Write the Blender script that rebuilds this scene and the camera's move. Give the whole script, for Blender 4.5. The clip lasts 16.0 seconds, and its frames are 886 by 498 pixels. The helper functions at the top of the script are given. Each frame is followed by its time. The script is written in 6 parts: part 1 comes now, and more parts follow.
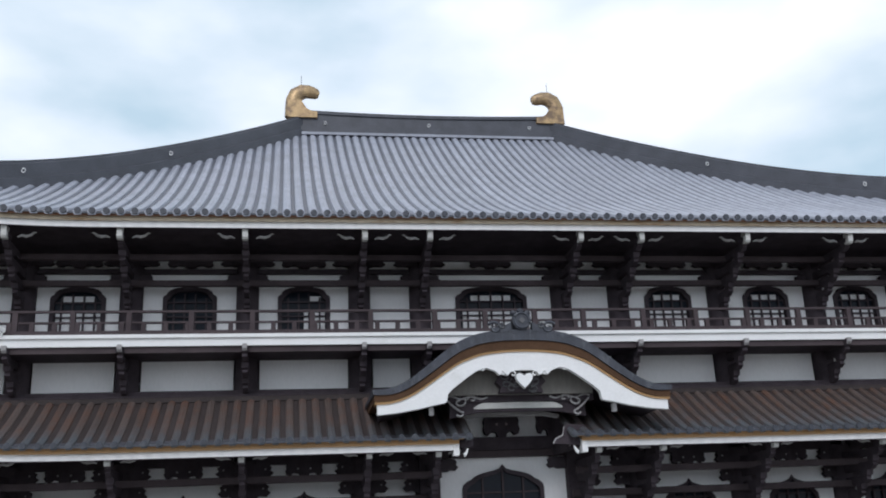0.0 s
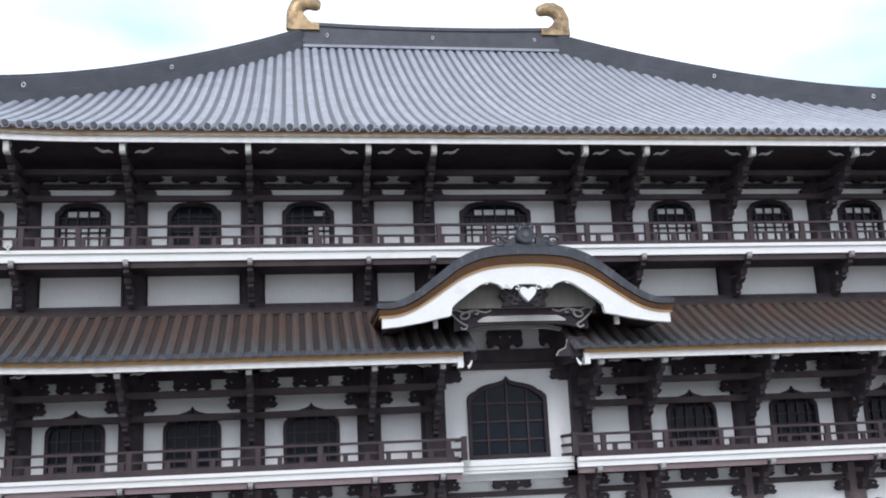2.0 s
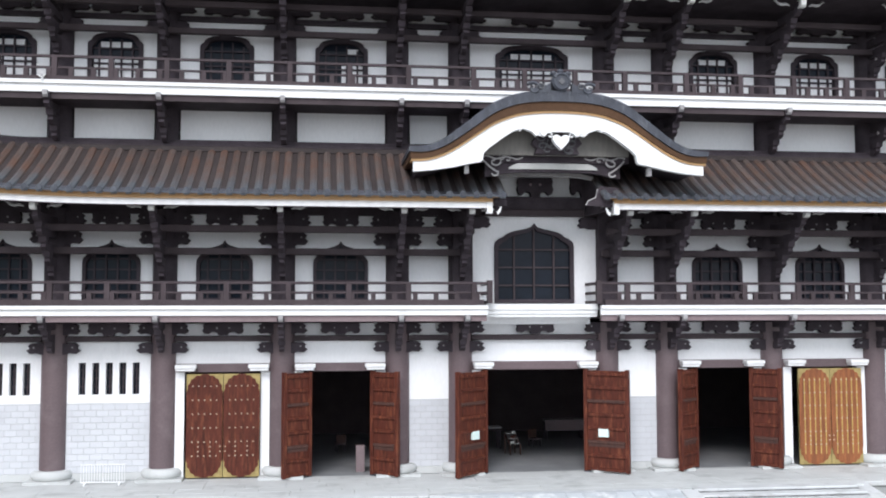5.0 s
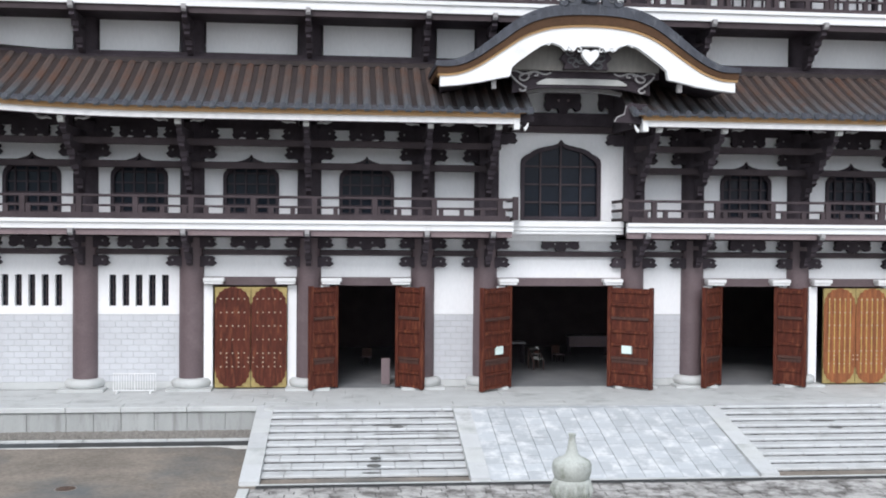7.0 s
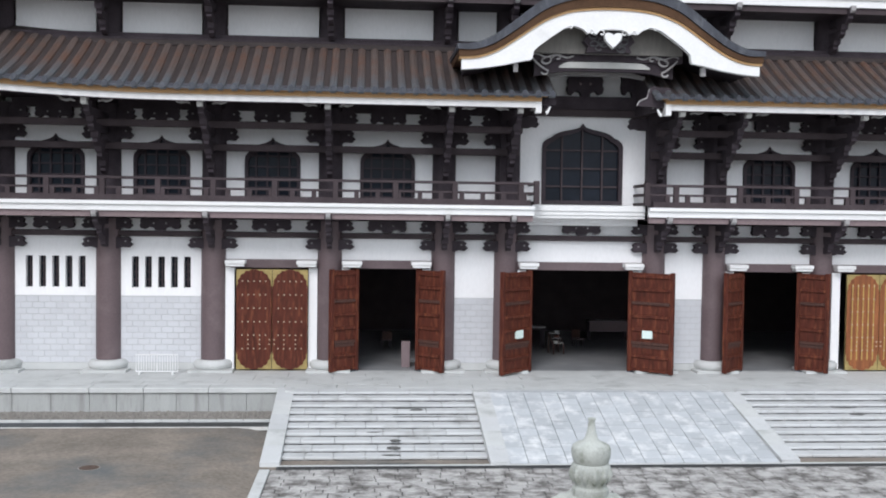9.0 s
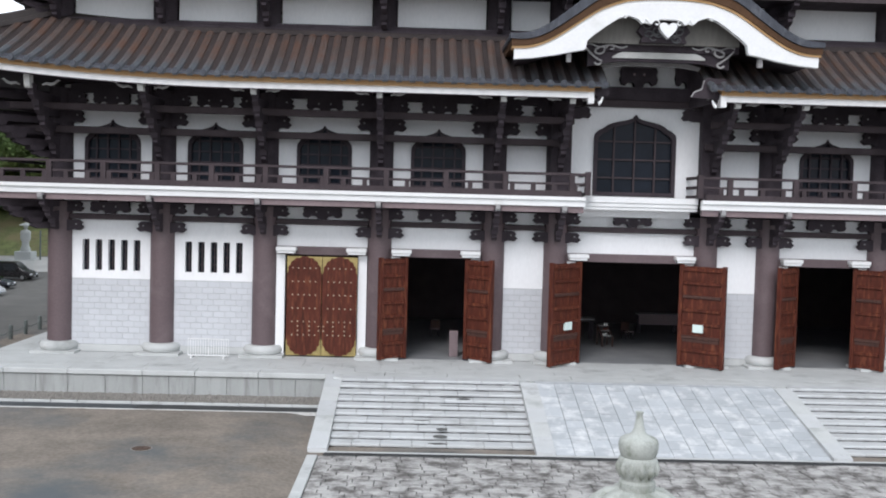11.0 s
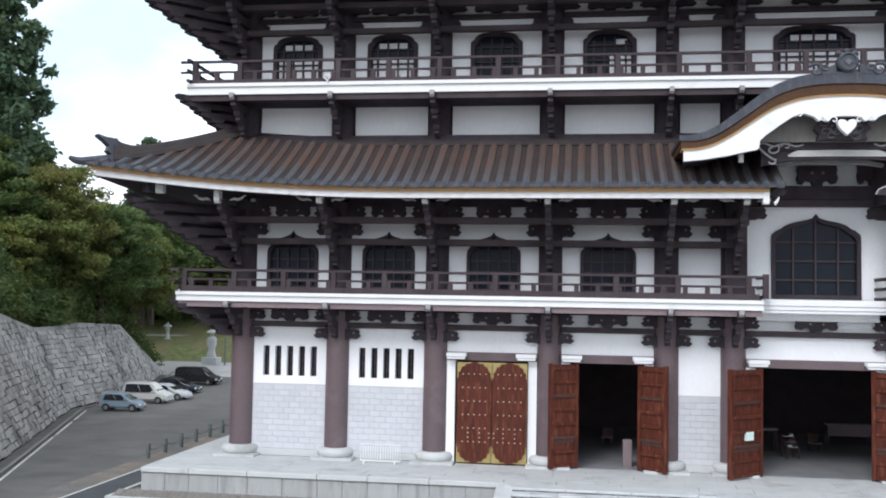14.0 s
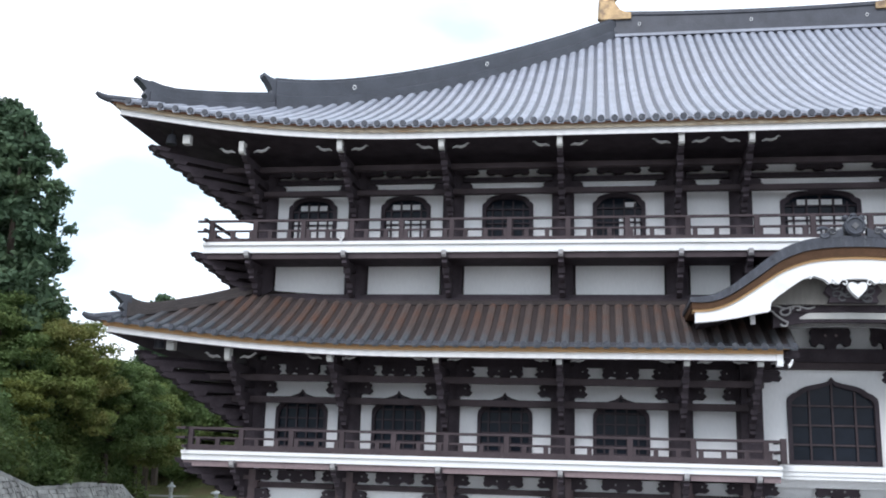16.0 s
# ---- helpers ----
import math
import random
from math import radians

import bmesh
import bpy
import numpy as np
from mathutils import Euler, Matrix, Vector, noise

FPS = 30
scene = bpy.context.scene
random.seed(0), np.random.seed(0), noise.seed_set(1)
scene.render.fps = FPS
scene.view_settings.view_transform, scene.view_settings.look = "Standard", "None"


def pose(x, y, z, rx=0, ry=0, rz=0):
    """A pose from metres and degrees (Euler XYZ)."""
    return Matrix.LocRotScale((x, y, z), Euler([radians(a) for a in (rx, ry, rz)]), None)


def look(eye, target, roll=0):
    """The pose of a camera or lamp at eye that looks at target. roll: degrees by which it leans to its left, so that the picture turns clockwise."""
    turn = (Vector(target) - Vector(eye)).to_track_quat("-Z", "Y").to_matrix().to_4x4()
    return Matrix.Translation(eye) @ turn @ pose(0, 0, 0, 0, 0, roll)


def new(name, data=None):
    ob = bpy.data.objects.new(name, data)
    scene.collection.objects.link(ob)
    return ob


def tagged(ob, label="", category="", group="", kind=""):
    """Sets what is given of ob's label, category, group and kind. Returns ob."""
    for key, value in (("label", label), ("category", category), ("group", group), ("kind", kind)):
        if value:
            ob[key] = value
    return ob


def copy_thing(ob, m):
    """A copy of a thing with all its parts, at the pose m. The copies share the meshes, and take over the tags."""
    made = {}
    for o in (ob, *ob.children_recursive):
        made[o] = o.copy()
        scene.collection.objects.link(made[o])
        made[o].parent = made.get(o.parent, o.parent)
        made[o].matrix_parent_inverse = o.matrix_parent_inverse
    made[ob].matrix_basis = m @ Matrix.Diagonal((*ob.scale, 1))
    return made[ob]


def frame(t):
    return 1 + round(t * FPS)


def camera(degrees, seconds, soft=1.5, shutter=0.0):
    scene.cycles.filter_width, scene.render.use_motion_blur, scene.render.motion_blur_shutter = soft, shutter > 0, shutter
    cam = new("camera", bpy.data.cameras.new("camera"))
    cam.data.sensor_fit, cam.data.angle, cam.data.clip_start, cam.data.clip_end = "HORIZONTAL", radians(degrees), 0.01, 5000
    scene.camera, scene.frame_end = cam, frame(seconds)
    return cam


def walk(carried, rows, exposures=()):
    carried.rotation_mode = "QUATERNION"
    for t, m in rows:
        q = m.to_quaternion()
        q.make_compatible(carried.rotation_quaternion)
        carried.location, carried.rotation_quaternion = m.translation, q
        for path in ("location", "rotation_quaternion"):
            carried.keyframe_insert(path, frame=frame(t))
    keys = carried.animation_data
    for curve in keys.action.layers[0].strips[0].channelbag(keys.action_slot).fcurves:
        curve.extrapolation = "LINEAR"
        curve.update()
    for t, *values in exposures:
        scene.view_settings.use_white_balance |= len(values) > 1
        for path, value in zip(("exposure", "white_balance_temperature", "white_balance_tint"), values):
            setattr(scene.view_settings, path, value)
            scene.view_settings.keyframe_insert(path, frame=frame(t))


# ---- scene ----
# The camera stands on one spot, ten metres up, and turns: seconds, tilt, lean and turn in degrees.
cam = camera(48.4, 16.0, soft=1.9)
EYE = (-10.94, -50.39, 9.7)
TURNS = [
    (0.0, 107.66, 2.51, -8.72),
    (0.5, 107.25, 2.52, -8.88),
    (1.0, 106.67, 2.62, -9.07),
    (1.5, 104.86, 2.61, -8.96),
    (2.0, 102.70, 2.58, -8.46),
    (2.5, 100.28, 2.50, -8.07),
    (3.0, 98.58, 1.84, -7.87),
    (5.5, 92.41, -0.23, -6.76),
    (6.0, 90.99, -0.31, -6.22),
    (6.5, 89.80, -0.37, -5.92),
    (7.0, 88.84, -0.48, -5.53),
    (7.5, 88.50, -0.56, -5.13),
    (8.0, 88.18, -0.61, -4.64),
    (10.5, 87.56, -1.58, -3.33),
    (11.0, 87.22, -1.54, -1.42),
    (11.5, 87.03, -1.17, 0.77),
    (12.0, 87.40, -1.18, 3.62),
    (12.5, 88.15, -0.76, 6.10),
    (13.0, 88.81, -0.81, 7.92),
    (13.5, 91.23, -0.85, 8.05),
    (14.0, 93.13, -1.02, 8.38),
    (14.5, 95.27, -0.80, 8.65),
    (15.0, 97.24, -0.85, 8.65),
    (15.5, 100.25, -1.22, 8.76),
    (16.0, 102.35, -1.61, 8.95),]
STOPS = [(0.0, -0.44), (1.5, -0.22), (3.0, 0.42), (5.5, 0.43), (7.0, 0.22), (12.0, 0.06), (13.5, 0.08), (14.5, 0.31), (16.0, 0.26)]
BALANCE = [(6200, 14), (6260, 15), (6280, 15), (6370, 15), (6390, 15), (6390, 15), (6270, 15), (6240, 15), (6160, 14)]
EXPOSURES = [(t, e, *w) for (t, e), w in zip(STOPS, BALANCE)]
walk(cam, [(t, pose(*EYE, a, b, c)) for t, a, b, c in TURNS], EXPOSURES)

# ---------------------------------------------------------------- light
world = bpy.data.worlds.new("sky")
scene.world = world
world.use_nodes = True
wn, wl = world.node_tree.nodes, world.node_tree.links
wn.clear()
w_out = wn.new("ShaderNodeOutputWorld")
w_bg = wn.new("ShaderNodeBackground")
w_sky = wn.new("ShaderNodeTexSky")
w_sky.sky_type, w_sky.sun_disc = "NISHITA", False
w_sky.sun_elevation, w_sky.sun_rotation = radians(41), radians(198)
w_co = wn.new("ShaderNodeTexCoord")
w_map = wn.new("ShaderNodeMapping")
w_map.inputs["Scale"].default_value = (1.0, 1.0, 2.2)
w_noise = wn.new("ShaderNodeTexNoise")
w_noise.inputs["Scale"].default_value, w_noise.inputs["Detail"].default_value = 2.6, 7.0
w_noise.inputs["Roughness"].default_value = 0.45
w_ramp = wn.new("ShaderNodeValToRGB")
w_ramp.color_ramp.elements[0].position, w_ramp.color_ramp.elements[1].position = 0.385, 0.64
w_mix = wn.new("ShaderNodeMix")
w_mix.data_type = "RGBA"
w_mul = wn.new("ShaderNodeMix")
w_mul.data_type, w_mul.blend_type = "RGBA", "MIX"
w_mul.inputs["Factor"].default_value = 0.88
wl.new(w_co.outputs["Generated"], w_map.inputs["Vector"])
wl.new(w_map.outputs["Vector"], w_noise.inputs["Vector"])
wl.new(w_noise.outputs["Fac"], w_ramp.inputs["Fac"])
wl.new(w_sky.outputs["Color"], w_mul.inputs["A"])
w_mul.inputs["B"].default_value = (8.4, 10.9, 12.1, 1)
wl.new(w_ramp.outputs["Color"], w_mix.inputs["Factor"])
wl.new(w_mul.outputs["Result"], w_mix.inputs["A"])
w_mix.inputs["B"].default_value = (16.3, 16.5, 16.9, 1)
wl.new(w_mix.outputs["Result"], w_bg.inputs["Color"])
w_bg.inputs["Strength"].default_value = 0.098
wl.new(w_bg.outputs["Background"], w_out.inputs["Surface"])

sun = new("sun", bpy.data.lights.new("sun", "SUN"))
sun.data.energy, sun.data.angle, sun.data.color = 1.75, radians(24), (1.0, 0.98, 0.96)
sun.matrix_basis = look((-20, -62, 56), (0, 0, 0))


# ---------------------------------------------------------------- materials
def mat(name, color, rough=0.7, vary=0.12, scale=1.2, fine=14.0, bump=0.15, metal=0.0, stain=None, stain_at=0.62, stain_scale=0.5,
        stretch=(1, 1, 1), island=0.0, spec=0.4, random_object=0.0):
    m = bpy.data.materials.new(name)
    m.use_nodes = True
    n, l = m.node_tree.nodes, m.node_tree.links
    b = n["Principled BSDF"]
    b.inputs["Roughness"].default_value, b.inputs["Metallic"].default_value = rough, metal
    b.inputs["Specular IOR Level"].default_value = spec
    co = n.new("ShaderNodeNewGeometry")
    mp = n.new("ShaderNodeMapping")
    mp.inputs["Scale"].default_value = stretch
    l.new(co.outputs["Position"], mp.inputs["Vector"])
    big, small = n.new("ShaderNodeTexNoise"), n.new("ShaderNodeTexNoise")
    big.inputs["Scale"].default_value, small.inputs["Scale"].default_value = scale, fine
    big.inputs["Detail"].default_value, small.inputs["Detail"].default_value = 5, 6
    for t in (big, small):
        l.new(mp.outputs["Vector"], t.inputs["Vector"])
    add = n.new("ShaderNodeMath")
    add.operation = "ADD"
    l.new(big.outputs["Fac"], add.inputs[0])
    l.new(small.outputs["Fac"], add.inputs[1])
    last = add
    if island or random_object:
        src = n.new("ShaderNodeObjectInfo") if random_object else co
        k = n.new("ShaderNodeMath")
        k.operation = "MULTIPLY_ADD"
        l.new(src.outputs["Random"] if random_object else src.outputs["Random Per Island"], k.inputs[0])
        k.inputs[1].default_value = random_object or island
        l.new(add.outputs[0], k.inputs[2])
        last = k
    top = 1.3 + (island or random_object)
    rng = n.new("ShaderNodeMapRange")
    rng.inputs["From Min"].default_value, rng.inputs["From Max"].default_value = 0.7, top
    rng.inputs["To Min"].default_value, rng.inputs["To Max"].default_value = 1 - vary, 1 + vary
    l.new(last.outputs[0], rng.inputs["Value"])
    mul = n.new("ShaderNodeVectorMath")
    mul.operation = "SCALE"
    mul.inputs[0].default_value = color
    l.new(rng.outputs["Result"], mul.inputs["Scale"])
    shade = mul.outputs["Vector"]
    if stain:
        st = n.new("ShaderNodeTexNoise")
        st.inputs["Scale"].default_value, st.inputs["Detail"].default_value = stain_scale, 8
        st.inputs["Roughness"].default_value = 0.65
        l.new(mp.outputs["Vector"], st.inputs["Vector"])
        r = n.new("ShaderNodeMapRange")
        r.inputs["From Min"].default_value, r.inputs["From Max"].default_value = stain_at - 0.08, stain_at + 0.1
        l.new(st.outputs["Fac"], r.inputs["Value"])
        mx = n.new("ShaderNodeMix")
        mx.data_type = "RGBA"
        l.new(r.outputs["Result"], mx.inputs["Factor"])
        l.new(shade, mx.inputs["A"])
        mx.inputs["B"].default_value = (*stain, 1)
        shade = mx.outputs["Result"]
    l.new(shade, b.inputs["Base Color"])
    if bump:
        bp = n.new("ShaderNodeBump")
        bp.inputs["Strength"].default_value, bp.inputs["Distance"].default_value = bump, 0.03
        l.new(small.outputs["Fac"], bp.inputs["Height"])
        l.new(bp.outputs["Normal"], b.inputs["Normal"])
    return m


PLASTER = mat("white_plaster", (0.82, 0.82, 0.825), 0.85, 0.04, 0.6, 9, 0.05, stain=(0.66, 0.67, 0.68), stain_at=0.68, stain_scale=0.35, stretch=(1, 1, 0.4))
WHITE = mat("white_paint", (0.75, 0.75, 0.745), 0.6, 0.05, 0.8, 12, 0.05, stain=(0.62, 0.62, 0.6), stain_at=0.7, stain_scale=0.6)
DARK = mat("dark_timber", (0.052, 0.042, 0.049), 0.75, 0.35, 1.5, 22, 0.2, spec=0.15)
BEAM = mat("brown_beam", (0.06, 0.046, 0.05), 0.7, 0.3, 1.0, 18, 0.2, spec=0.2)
PURPLE = mat("purple_brown_paint", (0.125, 0.09, 0.095), 0.55, 0.12, 0.5, 10, 0.08, stain=(0.16, 0.12, 0.125), stain_at=0.6, stain_scale=0.7)
MAUVE = mat("mauve_board", (0.2, 0.15, 0.155), 0.6, 0.15, 0.5, 10, 0.08)
STONE = mat("pale_granite", (0.50, 0.51, 0.50), 0.75, 0.1, 1.0, 30, 0.2, stain=(0.33, 0.34, 0.33), stain_at=0.62, stain_scale=0.6)
TILE_GREY = mat("silver_grey_roof_tile", (0.285, 0.297, 0.345), 0.42, 0.22, 0.5, 9, 0.2, random_object=0.3, spec=0.5, stain=(0.22, 0.23, 0.265), stain_at=0.57, stain_scale=1.1)
# Pans darkened to paint in the shade between the cover tile rows.
TILE_PAN = mat("shaded_roof_pan_tile", (0.085, 0.09, 0.11), 0.5, 0.25, 0.5, 9, 0.2)
TILE_BROWN = mat("weathered_brown_roof_tile", (0.088, 0.068, 0.061), 0.5, 0.35, 0.9, 9, 0.3, stain=(0.105, 0.058, 0.042), stain_at=0.54, stain_scale=0.8, random_object=0.5)
TILE_DARK = mat("dark_slate_tile", (0.06, 0.063, 0.076), 0.45, 0.3, 0.8, 14, 0.2)
TAN = mat("tan_eave_board", (0.47, 0.40, 0.30), 0.65, 0.15, 0.8, 12, 0.1, stain=(0.34, 0.22, 0.12), stain_at=0.56, stain_scale=0.5, stretch=(1, 1, 6))
RUST = mat("rust_red_gutter", (0.26, 0.125, 0.07), 0.6, 0.25, 0.8, 12, 0.1, stretch=(1, 1, 4))
ORANGE = mat("copper_gutter", (0.40, 0.235, 0.10), 0.5, 0.15, 1.0, 12, 0.1)
GOLD = mat("gilded_bronze", (0.40, 0.28, 0.15), 0.45, 0.35, 1.4, 10, 0.25, metal=0.5, stain=(0.18, 0.125, 0.085), stain_at=0.52, stain_scale=1.2)
BRASS = mat("brass_fitting", (0.40, 0.31, 0.13), 0.45, 0.2, 3, 20, 0.1, metal=0.6)
WOOD = mat("red_brown_door_wood", (0.074, 0.0175, 0.010), 0.55, 0.5, 1.2, 20, 0.25, stretch=(5, 5, 0.8), stain=(0.175, 0.055, 0.027), stain_at=0.58, stain_scale=1.3, spec=0.22)
WOOD_LIGHT = mat("honey_door_wood", (0.25, 0.088, 0.032), 0.5, 0.35, 1.2, 20, 0.2, stretch=(6, 6, 0.6), stain=(0.14, 0.045, 0.02), stain_at=0.56, stain_scale=1.0, spec=0.3)
GILT = mat("gilt_strip", (0.46, 0.31, 0.10), 0.45, 0.2, 3, 20, 0.1, metal=0.3)
BRICK = mat("pale_grey_block", (0.545, 0.555, 0.575), 0.8, 0.08, 1.0, 24, 0.12, random_object=0.5)
MORTAR = mat("grey_mortar", (0.47, 0.475, 0.485), 0.9, 0.1, 2, 20, 0.1)
GLASS = mat("dark_window_glass", (0.012, 0.016, 0.024), 0.12, 0.2, 0.8, 3, 0.02, spec=0.1)
# White of the panels that imitate daylight seen through the top storey.
DAYLIGHT = mat("see_through_daylight_white", (0.74, 0.74, 0.75), 0.8, 0.1, 0.8, 6, 0.02)
TILE_RIM = mat("pale_weathered_tile", (0.10, 0.10, 0.105), 0.5, 0.3, 0.8, 9, 0.25)
BROWN_BOARD = mat("dark_brown_eave_board", (0.085, 0.046, 0.026), 0.7, 0.25, 1.0, 14, 0.15, spec=0.12)
GABLE_TILE = mat("blue_black_gable_tile", (0.043, 0.047, 0.06), 0.5, 0.35, 1.5, 14, 0.3, stain=(0.10, 0.107, 0.12), stain_at=0.6, stain_scale=1.6, stretch=(2.5, 1, 1))
GREY_WOOD = mat("grey_weathered_boarding", (0.19, 0.18, 0.165), 0.8, 0.2, 1.0, 16, 0.2, stretch=(5, 1, 1))
SCROLL = mat("pale_grey_carving", (0.34, 0.33, 0.33), 0.7, 0.2, 2, 14, 0.15)
LINE_WHITE = mat("aged_white_paint", (0.5, 0.5, 0.48), 0.7, 0.12, 1.5, 14, 0.1)
# Brown darkened for painted shade between tile rows; the head courses share it.
TILE_PAN_BROWN = mat("shaded_brown_pan_tile", (0.042, 0.033, 0.032), 0.65, 0.3, 0.8, 9, 0.25, spec=0.25)
TILE_HIP = mat("grey_brown_ridge_tile", (0.058, 0.048, 0.046), 0.6, 0.25, 0.8, 9, 0.25)


# ---------------------------------------------------------------- mesh tools
def weathered_highlit_eave(m, color, y_low, y_high):
    """Blue-grey weathering, lightened by painted-in highlights, on the lowest tiles, worn away unevenly further up the
    slope.
    """
    n, l = m.node_tree.nodes, m.node_tree.links
    b = n["Principled BSDF"]
    before = b.inputs["Base Color"].links[0].from_socket
    pos, split, patch = n.new("ShaderNodeNewGeometry"), n.new("ShaderNodeSeparateXYZ"), n.new("ShaderNodeTexNoise")
    patch.inputs["Scale"].default_value, patch.inputs["Detail"].default_value = 1.7, 5
    l.new(pos.outputs["Position"], split.inputs["Vector"])
    l.new(pos.outputs["Position"], patch.inputs["Vector"])
    add, rng, mix = n.new("ShaderNodeMath"), n.new("ShaderNodeMapRange"), n.new("ShaderNodeMix")
    add.operation = "MULTIPLY_ADD"
    add.inputs[1].default_value = 3.2
    l.new(patch.outputs["Fac"], add.inputs[0])
    l.new(split.outputs["Y"], add.inputs[2])
    rng.inputs["From Min"].default_value, rng.inputs["From Max"].default_value = y_low + 1.6, y_high + 1.6
    l.new(add.outputs[0], rng.inputs["Value"])
    mix.data_type = "RGBA"
    mix.inputs["A"].default_value = (*color, 1)
    l.new(rng.outputs["Result"], mix.inputs["Factor"])
    l.new(before, mix.inputs["B"])
    l.new(mix.outputs["Result"], b.inputs["Base Color"])


weathered_highlit_eave(TILE_BROWN, (0.085, 0.093, 0.103), -4.9, -3.0)


class Geo:
    """Gathers vertices and faces of one mesh."""

    def __init__(self):
        self.v, self.f = [], []

    def add(self, verts, faces):
        k = len(self.v)
        self.v += [tuple(p) for p in verts]
        self.f += [tuple(i + k for i in q) for q in faces]
        return self

    def box(self, x0, x1, y0, y1, z0, z1, m=None):
        p = [(x, y, z) for z in (z0, z1) for y in (y0, y1) for x in (x0, x1)]
        if m:
            p = [m @ Vector(q) for q in p]
        return self.add(p, [(0, 2, 3, 1), (4, 5, 7, 6), (0, 1, 5, 4), (2, 6, 7, 3), (0, 4, 6, 2), (1, 3, 7, 5)])

    def soft_box(self, x0, x1, y0, y1, z0, z1, c=0.02, m=None):
        b = bmesh.new()
        bmesh.ops.create_cube(b, size=1.0)
        for q in b.verts:
            q.co = ((x0 + x1) / 2 + q.co.x * (x1 - x0), (y0 + y1) / 2 + q.co.y * (y1 - y0), (z0 + z1) / 2 + q.co.z * (z1 - z0))
        bmesh.ops.bevel(b, geom=b.edges[:], offset=c, segments=1, affect="EDGES")
        b.verts.index_update()
        p = [(m @ q.co) if m else q.co.copy() for q in b.verts]
        self.add(p, [[q.index for q in g.verts] for g in b.faces])
        b.free()
        return self

    def lathe(self, prof, at=(0, 0, 0), n=20, squash=1.0):
        p = [(at[0] + r * math.cos(2 * math.pi * i / n), at[1] + squash * r * math.sin(2 * math.pi * i / n), at[2] + z) for r, z in prof for i in range(n)]
        q = [(j * n + i, j * n + (i + 1) % n, (j + 1) * n + (i + 1) % n, (j + 1) * n + i) for j in range(len(prof) - 1) for i in range(n)]
        q += [tuple(range(n - 1, -1, -1)), tuple((len(prof) - 1) * n + i for i in range(n))]
        return self.add(p, q)

    def prism(self, poly, lo, hi, axis="y", m=None):
        n = len(poly)
        put = {"y": lambda a, b, t: (a, t, b), "x": lambda a, b, t: (t, a, b), "z": lambda a, b, t: (a, b, t)}[axis]
        p = [put(a, b, t) for t in (lo, hi) for a, b in poly]
        if m:
            p = [m @ Vector(q) for q in p]
        return self.add(p, [tuple(range(n)), tuple(range(2 * n - 1, n - 1, -1))] + [(i, i + n, (i + 1) % n + n, (i + 1) % n) for i in range(n)])

    def strip(self, low, high, lo, hi):
        """A solid between two curves of (x, z) over the same x, from y = lo to y = hi."""
        n = len(low)
        p = [(x, y, z) for y in (lo, hi) for row in (low, high) for x, z in row]
        q = []
        for i in range(n - 1):
            a, b, c, d = i, n + i, 2 * n + i, 3 * n + i
            q += [(a, a + 1, b + 1, b), (c, d, d + 1, c + 1), (b, b + 1, d + 1, d), (a, c, c + 1, a + 1)]
        q += [(0, n, 3 * n, 2 * n), (n - 1, 3 * n - 1, 4 * n - 1, 2 * n - 1)]
        return self.add(p, q)

    def tube(self, pts, r, n=8, cap=True):
        pts = [Vector(q) for q in pts]
        rings = []
        for i, q in enumerate(pts):
            d = (pts[min(i + 1, len(pts) - 1)] - pts[max(i - 1, 0)]).normalized()
            a = d.cross(Vector((0, 0, 1)) if abs(d.z) < 0.95 else Vector((1, 0, 0))).normalized()
            b = a.cross(d)
            rr = r[i] if isinstance(r, (list, tuple)) else r
            rings += [q + rr * (math.cos(2 * math.pi * k / n) * a + math.sin(2 * math.pi * k / n) * b) for k in range(n)]
        q = [(j * n + k, j * n + (k + 1) % n, (j + 1) * n + (k + 1) % n, (j + 1) * n + k) for j in range(len(pts) - 1) for k in range(n)]
        if cap:
            q += [tuple(range(n)), tuple((len(pts) - 1) * n + k for k in range(n - 1, -1, -1))]
        return self.add(rings, q)

    def loops(self, rings, closed=True, ends=True):
        """Joins rings of points of equal length; each ring is closed."""
        n = len(rings[0])
        p = [q for r in rings for q in r]
        m = len(rings)
        q = [(j * n + k, j * n + (k + 1) % n, ((j + 1) % m) * n + (k + 1) % n, ((j + 1) % m) * n + k) for j in range(m if closed else m - 1) for k in range(n)]
        if not closed and ends:
            q += [tuple(range(n)), tuple((m - 1) * n + k for k in range(n - 1, -1, -1))]
        return self.add(p, q)

    def sheet(self, rows):
        n = len(rows[0])
        return self.add([q for r in rows for q in r], [(j * n + i, j * n + i + 1, (j + 1) * n + i + 1, (j + 1) * n + i) for j in range(len(rows) - 1) for i in range(n - 1)])

    def mesh(self, name, material, smooth=False):
        me = bpy.data.meshes.new(name)
        me.from_pydata(self.v, [], self.f)
        me.materials.append(material)
        b = bmesh.new()
        b.from_mesh(me)
        bmesh.ops.recalc_face_normals(b, faces=b.faces[:])
        b.to_mesh(me)
        b.free()
        if smooth:
            me.polygons.foreach_set("use_smooth", [True] * len(me.polygons))
            me.set_sharp_from_angle(angle=radians(40))
        return me


def thing(name, label, category, at=(0, 0, 0), group="", kind=""):
    ob = new(name)
    ob.matrix_basis = Matrix.Translation(at)
    return tagged(ob, label, category, group, kind)


